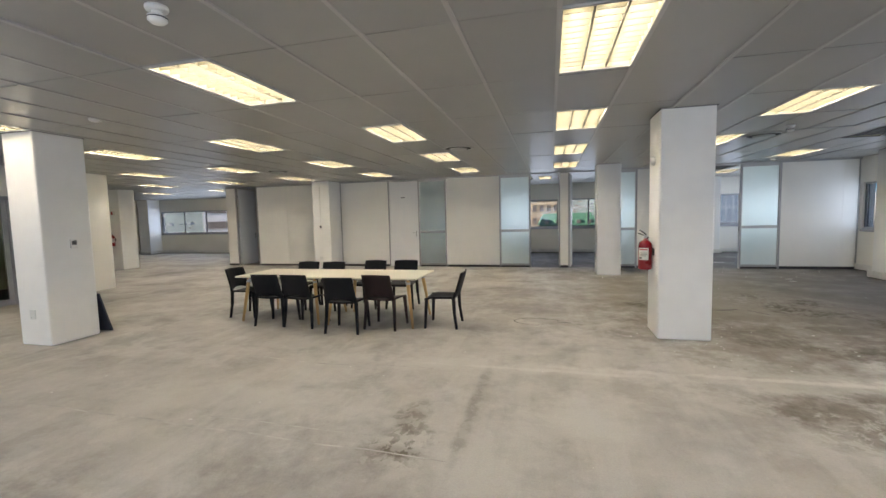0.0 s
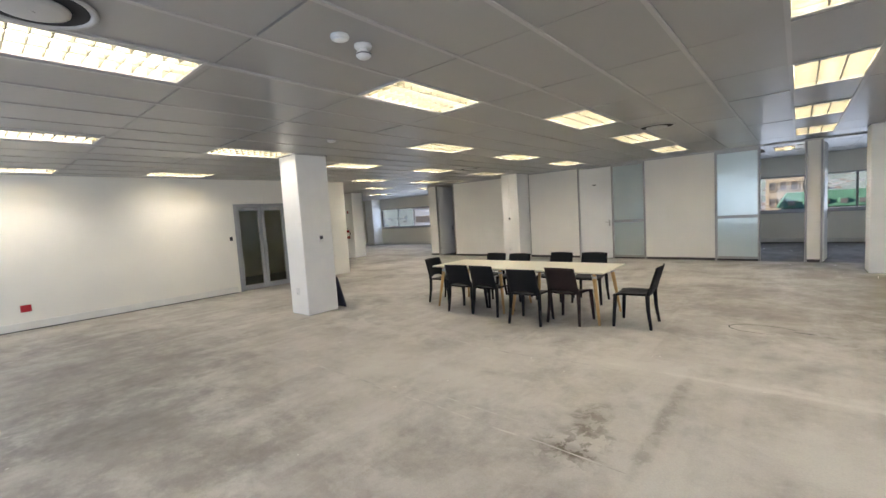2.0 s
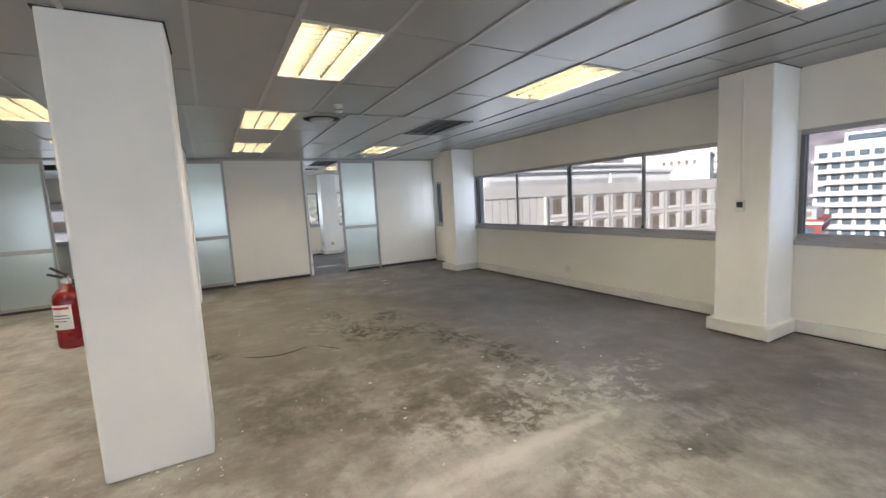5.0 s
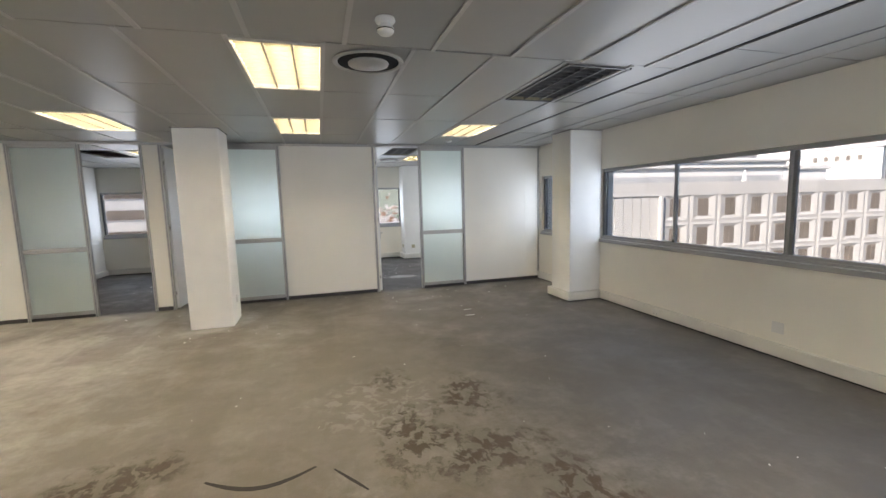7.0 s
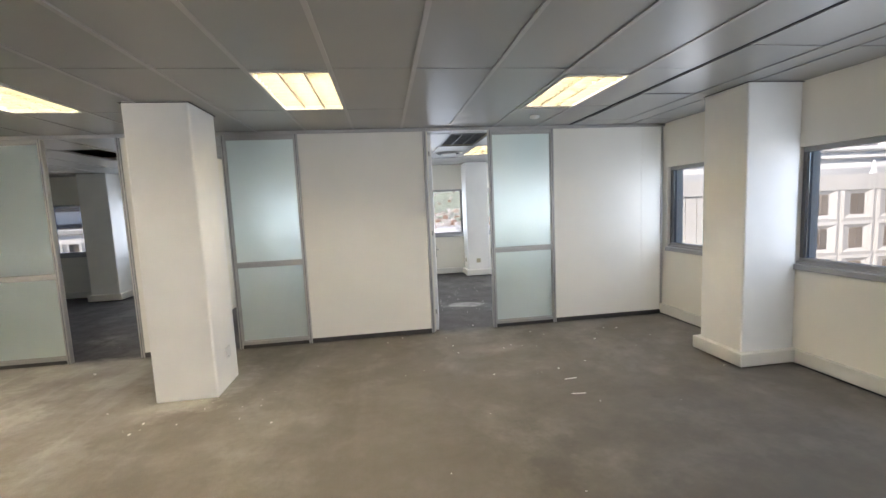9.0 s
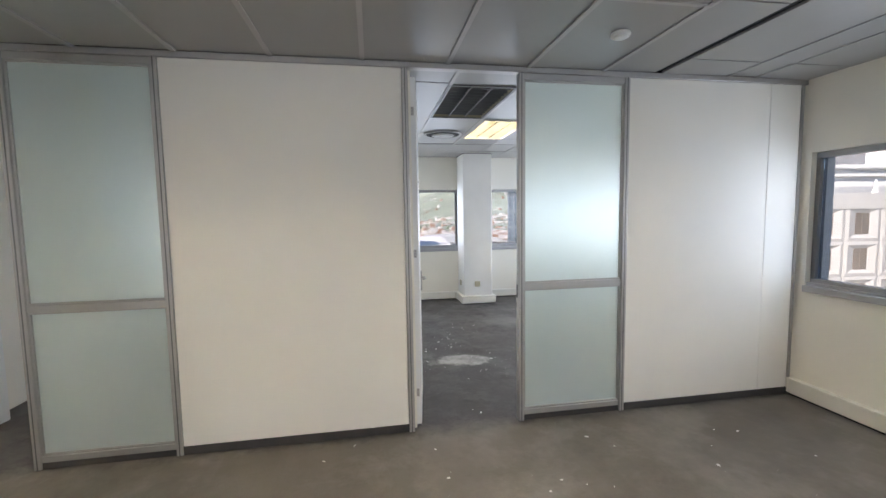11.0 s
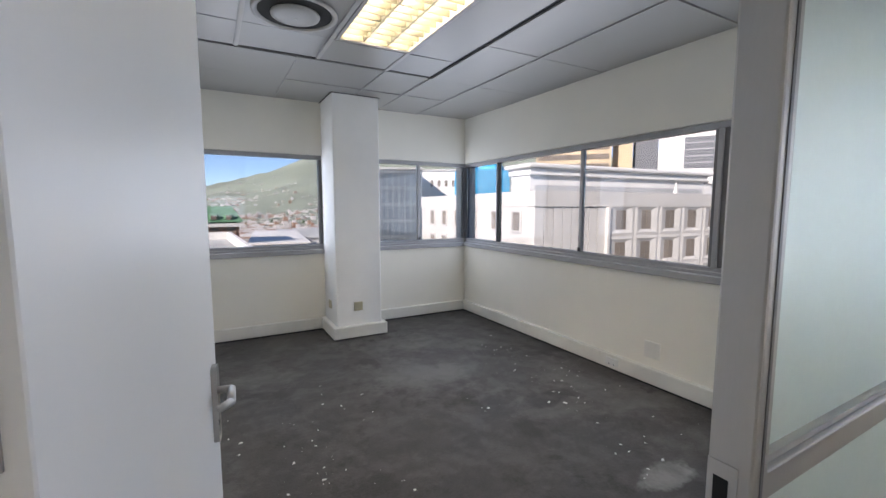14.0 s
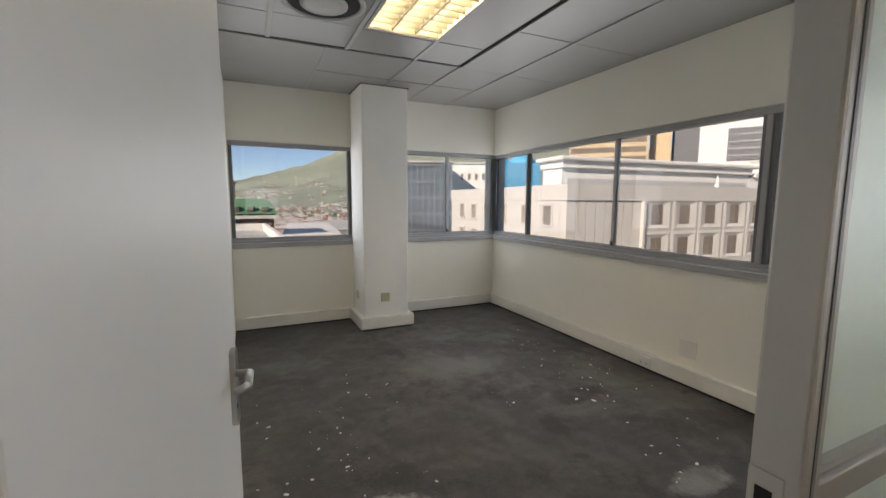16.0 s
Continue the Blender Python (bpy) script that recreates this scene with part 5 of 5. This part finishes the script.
vent_me = mesh_of("roof_vent", slab(-0.4, 0.4, -0.3, 0.3, 0, 0.8, 0.05), GREYB)
for k in range(14):
    vb = tagged(new("roof_vent", vent_me), "small grey vent box on the roof terrace", "roof vent", "roof vents")
    vb.matrix_basis = pose(27 + 1.9 * k + 0.6 * math.sin(k * 3), 28.3 - 0.13 * k, TOPF - 1.0)
fs = thing("figure_vent", pose(45.2, 27.9, TOPF - 1.0), "white conical roof cowl", "roof vent")
part("cowl", lathe(bmesh.new(), [(0.4, 0), (0.36, 1.0), (0.16, 1.6), (0.06, 2.4)], 12), WHITEB, fs, smooth=True)

# towers behind
def tower(name, az0, az1, dist, top, wall, label, rows=(), depth=14, roof=ROOFG):
    return building(name, facing(*polar(az0, dist), *polar(az1, dist)), math.dist(polar(az0, dist), polar(az1, dist)), depth, top, wall, label, roof, rows)


t1 = tower("banded_tower", 41.5, 50.8, 112, 30, BEIGEB, "beige tower block with dark horizontal window bands")
for k in range(12):
    part("window_band", slab(0.4, 17.6, -0.06, 0.02, 2.0 + 2.3 * k, 3.3 + 2.3 * k), PANEG, t1)
tower("beige_tower", 50.9, 53.2, 118, 34, BEIGEB, "plain beige concrete tower flank")
tower("dark_tower", 53.25, 56.0, 121, 34, DARKB, "dark grey glazed office tower")
t2 = tower("white_tower", 56.05, 64.7, 112, 34, WHITEB, "white tower with a dark recessed grid")
part("dark_grid", slab(5.3, 12.4, -0.05, 0.02, 10.4, 17.5), DARKB, t2)
for k in range(4):
    part("slat", slab(5.3, 12.4, -0.12, -0.051, 11.6 + 1.5 * k, 11.8 + 1.5 * k), GREYB, t2)
tower("slab_tower", 64.75, 65.7, 105, 32, GREYB, "plain grey concrete tower flank")
t3 = tower("white_stair_tower", 65.75, 68.2, 100, 30, WHITEB, "white tower with a column of small ledges")
for k in range(10):
    part("ledge", slab(1.2, 2.4, -0.5, 0.0, 2 + 1.7 * k, 2.3 + 1.7 * k), GREYB, t3)
tower("low_white_wing", 61.2, 67.4, 80, 7.9, WHITEB, "low white rooftop wing with small windows", rows=[(5.9, 0.8, 1.6, 1.2, 5, 0.55, PANEG, "front")])
t4 = tower("stair_block", 68.25, 69.7, 96, 14.6, WHITEB, "white block with a zigzag outside stair")
for k in range(8):
    fl = bmesh.new()
    box(fl, 2.5, 4.3, -1.3, 0.2, 0.0, 0.22)
    up = 0.9 if k % 2 else -0.9
    for v in fl.verts:
        v.co.z += 1.2 + 1.55 * k + (v.co.x - 3.4) / 0.9 * up * 0.5
    part("stair_flight", fl, WHITEB, t4)
    part("landing", slab(4.3 if k % 2 else 2.3, 4.9 if k % 2 else 2.5, -1.3, 0.2, 1.6 + 1.55 * k, 1.8 + 1.55 * k), WHITEB, t4)
part("stair_mast", slab(3.25, 3.55, 0.3, 0.6, -24.0, 14.3), GREYB, t4, "grey stair mast")
part("stair_hood", slab(2.4, 4.0, 0.2, 1.8, 13.0, 14.9), DARKB, t4)
tower("grey_block", 70.6, 74.0, 112, 6.1, GREYB, "grey mid-rise block with dark openings", rows=[(2.4 - 3.0 * r, 1.5, 1.3, 1.9, 3, 1.3, PANEG, "front") for r in range(3)])
t5 = tower("balcony_flats", 74.4, 86.0, 135, 10.5, WHITEB, "stepped white block of flats with balconies", rows=[(7.2 - 2.7 * r, 1.4, 1.6, 2.4, 11, 1.7, PANEB, "front") for r in range(9)])
for r in range(9):
    part("balcony", slab(-0.4 + 1.3 * (r % 3), 25, -1.2, -0.15, 6.2 - 2.7 * r, 6.75 - 2.7 * r), WHITEB, t5)
part("setback_storey", slab(5.0, 20.0, 2.0, 12.0, 10.52, 13.0), WHITEB, t5)
part("setback_glazing", slab(5.6, 19.4, 1.92, 2.0, 11.0, 12.4), PANEB, t5)
tower("tall_flats", 79.3, 90, 150, 24, WHITEB, "tall white block of flats", rows=[(20.5 - 2.7 * r, 1.4, 1.6, 2.5, 10, 1.5, PANEB, "front") for r in range(9)])
t6 = tower("red_white_block", 73.1, 77.1, 92, -4.9, REDB, "low red and white commercial block with glazed bays", rows=[(-8.6 - 3.4 * r, 2.4, 1.7, 2.75, 2, 2.0, PANEB, "front") for r in range(3)], depth=18, roof=ROOFG)
part("white_cornice", slab(-0.15, 6.6, -0.3, 18.2, -5.75, -5.2), WHITEB, t6)
part("red_band", slab(-0.22, 6.7, -0.38, 18.3, -5.19, -4.88), REDB, t6)
for r in range(3):
    part("side_band", slab(6.44, 6.55, 0.5, 17.5, -8.4 - 3.4 * r, -6.9 - 3.4 * r), PANEB, t6)
    part("floor_band", slab(-0.1, 6.42, -0.1, 0.0, -9.3 - 3.4 * r, -8.95 - 3.4 * r), WHITEB, t6)
part("rooftop_plant", slab(0.6, 5.6, 1.0, 14.0, -4.87, -3.1), GREYB, t6)
for k in range(3):
    part("rooftop_window", slab(1.0 + 1.5 * k, 2.0 + 1.5 * k, 0.93, 1.0, -4.4, -3.5), PANEG, t6)
tower("street_block", 81.5, 100, 70, -12, BEIGEB, "low beige street block")
tower("south_block", 100, 128, 60, 6, GREYB, "grey office block along the street", rows=[(3.0 - 3.2 * r, 1.6, 2.0, 2.6, 9, 1.8, PANEG, "front") for r in range(6)])
tower("south_block", 60, 66, 170, 22, GREYB, "distant grey glazed office tower", rows=[(17 - 3.2 * r, 1.6, 2.0, 3.4, 5, 2.4, PANEB, "front") for r in range(5)])

# towards the hills
STEEL = surface("grey_steel_cladding", (0.17, 0.19, 0.21), 0.5, vary=0.15, scale=0.3, grain=4, relief=0)
g1 = tower("glass_block", 19.0, 26.2, 62, 7.4, STEEL, "dark glazed office block with fine mullions", rows=[(4.6 - 2.4 * r, 2.0, 0.5, 0.86, 9, 0.66, PANEB, "front") for r in range(6)])
tower("white_block", 26.0, 36.5, 74, 8.2, WHITEB, "white block with a row of small windows", rows=[(5.2, 1.1, 2.0, 1.25, 5, 0.5, PANEG, "front"), (2.4, 0.6, 1.0, 1.3, 8, 0.6, PANEG, "front")])
bx, by = polar(34.4, 62)
bt = thing("cooling_tower", pose(bx, by, 2.7), "bright blue sheeted cooling towers on a roof", "cooling tower")
part("casing", slab(-3.3, 3.3, -2.5, 2.5, -6.0, 4.2, 0.2, 2), BLUET, bt)
part("cap", lathe(bmesh.new(), [(2.2, 4.2), (1.9, 4.8), (1.2, 5.3), (1.1, 6.0)], 16, 1.6, 0), BLUET, bt, smooth=True)
part("cap", lathe(bmesh.new(), [(1.2, 4.2), (1.0, 4.7), (0.7, 5.1)], 16, -2.0, 0), BLUET, bt, smooth=True)
part("louvre_band", slab(-3.35, 3.35, -2.56, -2.5, 0.2, 0.7), DARKB, bt)
mn = building("mansard_hotel", pose(-5.7, 60.4, 0, 0, 0, 2), 9.0, 12, -0.3, BRICKB, "brick hotel with a green mansard roof and dormers", GREENR, [(-2.6 - 2.8 * r, 1.5, 1.0, 1.75, 5, 0.9, PANEG, "front") for r in range(4)])
rf = bmesh.new()
rp = [(-0.5, -0.5, -0.3), (9.5, -0.5, -0.3), (9.5, 12.5, -0.3), (-0.5, 12.5, -0.3), (0.6, 1.4, 1.7), (8.3, 1.4, 1.7), (8.3, 10.5, 1.7), (0.6, 10.5, 1.7)]
rv = [rf.verts.new(p) for p in rp]
for q in ((3, 2, 1, 0), (4, 5, 6, 7), (0, 1, 5, 4), (1, 2, 6, 5), (2, 3, 7, 6), (3, 0, 4, 7)):
    rf.faces.new([rv[i] for i in q])
part("mansard", rf, GREENR, mn, "green mansard roof")
for k in range(5):
    dm = part("dormer", slab(0.5 + 1.7 * k, 1.5 + 1.7 * k, -0.35, 1.0, -0.05, 0.75, 0.2, 2), GREENR, mn)
    part("pane", slab(0.68 + 1.7 * k, 1.32 + 1.7 * k, -0.38, -0.351, 0.0, 0.55), PANEG, dm)
part("cornice", slab(-0.4, 9.4, -0.4, 0.0, -0.95, -0.5), WHITEB, mn)
building("beige_hotel_wing", pose(-8.2, 76, 0), 6.3, 12, 4.7, BEIGEB, "beige building with square windows behind the green roof", REDB, [(2.2, 1.3, 0.9, 1.4, 4, 0.8, PANEG, "front"), (-0.4, 1.3, 0.9, 1.4, 4, 0.8, PANEG, "front")])
wt = thing("water_tank", pose(-2.7, 78, 4.7), "dark round water tank on a rooftop stand", "water tank")
part("drum", lathe(bmesh.new(), [(0.5, 0.35), (0.6, 0.45), (0.6, 1.3), (0.4, 1.55)], 14), DARKB, wt, smooth=True)
for _x in (-0.4, 0.4):
    part("leg", slab(_x - 0.06, _x + 0.06, -0.3, 0.3, 0.0, 0.36), DARKB, wt)
building("low_roof", pose(-14.0, 24.0, 0, 0, 0, 2), 16.4, 20, -0.75, WHITEB, "low flat roof with a pale parapet", ROOFG, parapet=0.75)
wh = building("warehouse", pose(5.5, 78, 0, 0, 0, -6), 10, 40, -4.6, WHITEB, "low white warehouse with dark loading doors", WHITEB, [(-7.4, 2.0, 1.6, 3.2, 3, 1.5, DARKB, "front")])
building("warehouse", pose(14.5, 96, 0, 0, 0, -4), 18, 40, -5.0, GREYB, "long low grey warehouse shed", ROOFG)
st = building("striped_block", pose(-52, 36, 0, 0, 0, 12), 44, 14, 4.6, WHITEB, "white block with dark ribbon windows", ROOFG)
for r in range(8):
    part("window_band", slab(0.5, 43.5, -0.08, 0.02, 2.9 - 2.2 * r, 3.9 - 2.2 * r), PANEG, st)
building("brown_block", pose(-42, 36, 0, 0, 0, 10), 4, 6, 12, BRICKB, "narrow brown brick stair tower", ROOFG)
building("west_block", pose(-34, 30, 0, 0, 0, 8), 12, 8, 1.2, WHITEB, "low white block with small windows", ROOFG, [(-0.6, 0.7, 1.0, 1.3, 8, 0.7, PANEG, "front")])
# added out of view: tall block that shades the south windows from the sun
building("south_street_block", pose(30, -60, 0, 0, 0, 180), 130, 14, 46, GREYB, "unseen grey block added to keep the sun off the south windows", ROOFG, [(42 - 3.2 * r, 1.6, 2, 3.2, 39, 2.0, PANEG, "front") for r in range(17)])


# hills and their houses
def range_of_hills(name, az_lo, az_hi, profile, r0, r1, material, label, seed):
    bm = bmesh.new()
    n, k = 160, 26
    ks = sorted(profile)
    g = []
    for i in range(n + 1):
        az = az_lo + (az_hi - az_lo) * i / n
        s = float(np.interp(az, ks, [profile[a] for a in ks]))
        row = []
        for j in range(k + 1):
            f = j / k
            r = r0 + (r1 - r0) * f
            x, y = polar(az, r)
            z = GZ + (s * r1 + 26) * (f ** 1.6 if f < 1 else 1)
            q = noise.fractal(Vector((x * 0.004, y * 0.004, seed)), 1.0, 2.0, 5)
            z += q * 26 * f * (1.2 - f) * 2 + noise.noise(Vector((x * 0.02, y * 0.02, seed))) * 5 * f
            row.append(bm.verts.new((x, y, z)))
        g.append(row)
    for a, b in zip(g, g[1:]):
        for j in range(k):
            bm.faces.new((a[j], a[j + 1], b[j + 1], b[j]))
    heights = [[v.co.z for v in row] for row in g]
    ob = part(name, bm, material, smooth=True)
    return tagged(ob, label, "mountain", kind="structure"), heights


hill, hg = range_of_hills("backdrop_hill", -70, 56, {-70: 0.03, -30: 0.02, -4: 0.03, 0: 0.045, 3: 0.056, 6.4: 0.075, 9: 0.096, 11.4: 0.115, 14: 0.124, 20: 0.13, 32: 0.14, 56: 0.10}, 420, 1900, HILL, "green scrub hillside above the town, with haze in its colour", 3.0)
range_of_hills("backdrop_mountain", 52, 128, {52: 0.10, 62: 0.145, 69.5: 0.157, 74: 0.164, 76.6: 0.169, 78: 0.157, 79.3: 0.141, 82: 0.128, 100: 0.12, 128: 0.06}, 900, 2600, ROCK, "grey rocky mountain above the city", 8.0)
hs = random.Random(11)
town, roofs = bmesh.new(), bmesh.new()
for _ in range(4200):
    i, f = hs.uniform(0, 159), hs.random() ** 1.4 * 0.5
    az = -70 + 126 * i / 160
    if hs.random() < 0.5:
        az = hs.uniform(-6, 22)
        i = (az + 70) / 126 * 160
    j = f * 26
    z = hg[int(i)][int(j)]
    x, y = polar(az, 420 + 1480 * f)
    w, d, h = hs.uniform(1.4, 3.6), hs.uniform(1.4, 3.6), hs.uniform(1.5, 3.5) * (2.5 if hs.random() < 0.06 else 1)
    box(town if hs.random() < 0.7 else roofs, x - w, x + w, y - d, y + d, z - 8, z + h)
for _ in range(1500):
    az, r = hs.uniform(1, 24), hs.uniform(150, 520)
    x, y = polar(az, r)
    w, d, h = hs.uniform(1.8, 6), hs.uniform(1.8, 6), hs.uniform(2, 6)
    box(town if hs.random() < 0.6 else roofs, x - w, x + w, y - d, y + d, GZ, GZ + h)
# the white suburb climbing the slope
for _ in range(1700):
    az, f = hs.uniform(-4, 10), hs.uniform(0.42, 0.92)
    if hs.random() < (f - 0.42) * 0.9 + max(0, az - 3) * 0.07:
        continue
    i = int((az + 70) / 126 * 160)
    z = hg[i][int(f * 26)]
    x, y = polar(az, 420 + 1480 * f)
    w, h = hs.uniform(2.0, 4.2), hs.uniform(2, 4.5)
    box(town if hs.random() < 0.75 else roofs, x - w, x + w, y - w, y + w, z - 9, z + h)
tree = bmesh.new()
for _ in range(900):
    az, f = hs.uniform(-20, 30), hs.random() ** 1.3 * 0.6
    i = (az + 70) / 126 * 160
    z = hg[int(i)][int(f * 26)]
    x, y = polar(az, 420 + 1480 * f)
    r = hs.uniform(2.5, 6)
    ring = [tree.verts.new((x + r * hs.uniform(0.6, 1.1) * math.cos(q * 1.047), y + r * hs.uniform(0.6, 1.1) * math.sin(q * 1.047), z - 2)) for q in range(6)]
    tip = tree.verts.new((x + hs.uniform(-2, 2), y, z + r * hs.uniform(0.6, 1.0)))
    for q in range(6):
        tree.faces.new((ring[q], ring[(q + 1) % 6], tip))
FOLIAGE = surface("dark_tree_foliage", (0.05, 0.075, 0.03), 0.9, vary=0.4, scale=0.02, grain=0.3, relief=0)
tagged(part("distant_trees", tree, FOLIAGE), "dark clumps of trees among the houses", "trees", kind="stuff")
HOUSEW = surface("faded_house_walls", (0.52, 0.49, 0.46), 0.9, vary=0.25, scale=0.02, grain=0.2, relief=0)
tagged(part("distant_houses", town, HOUSEW), "many small pale houses on the hillside", "houses", kind="stuff")
tagged(part("distant_roofs", roofs, BRICKB), "many small brown-roofed houses on the hillside", "houses", kind="stuff")
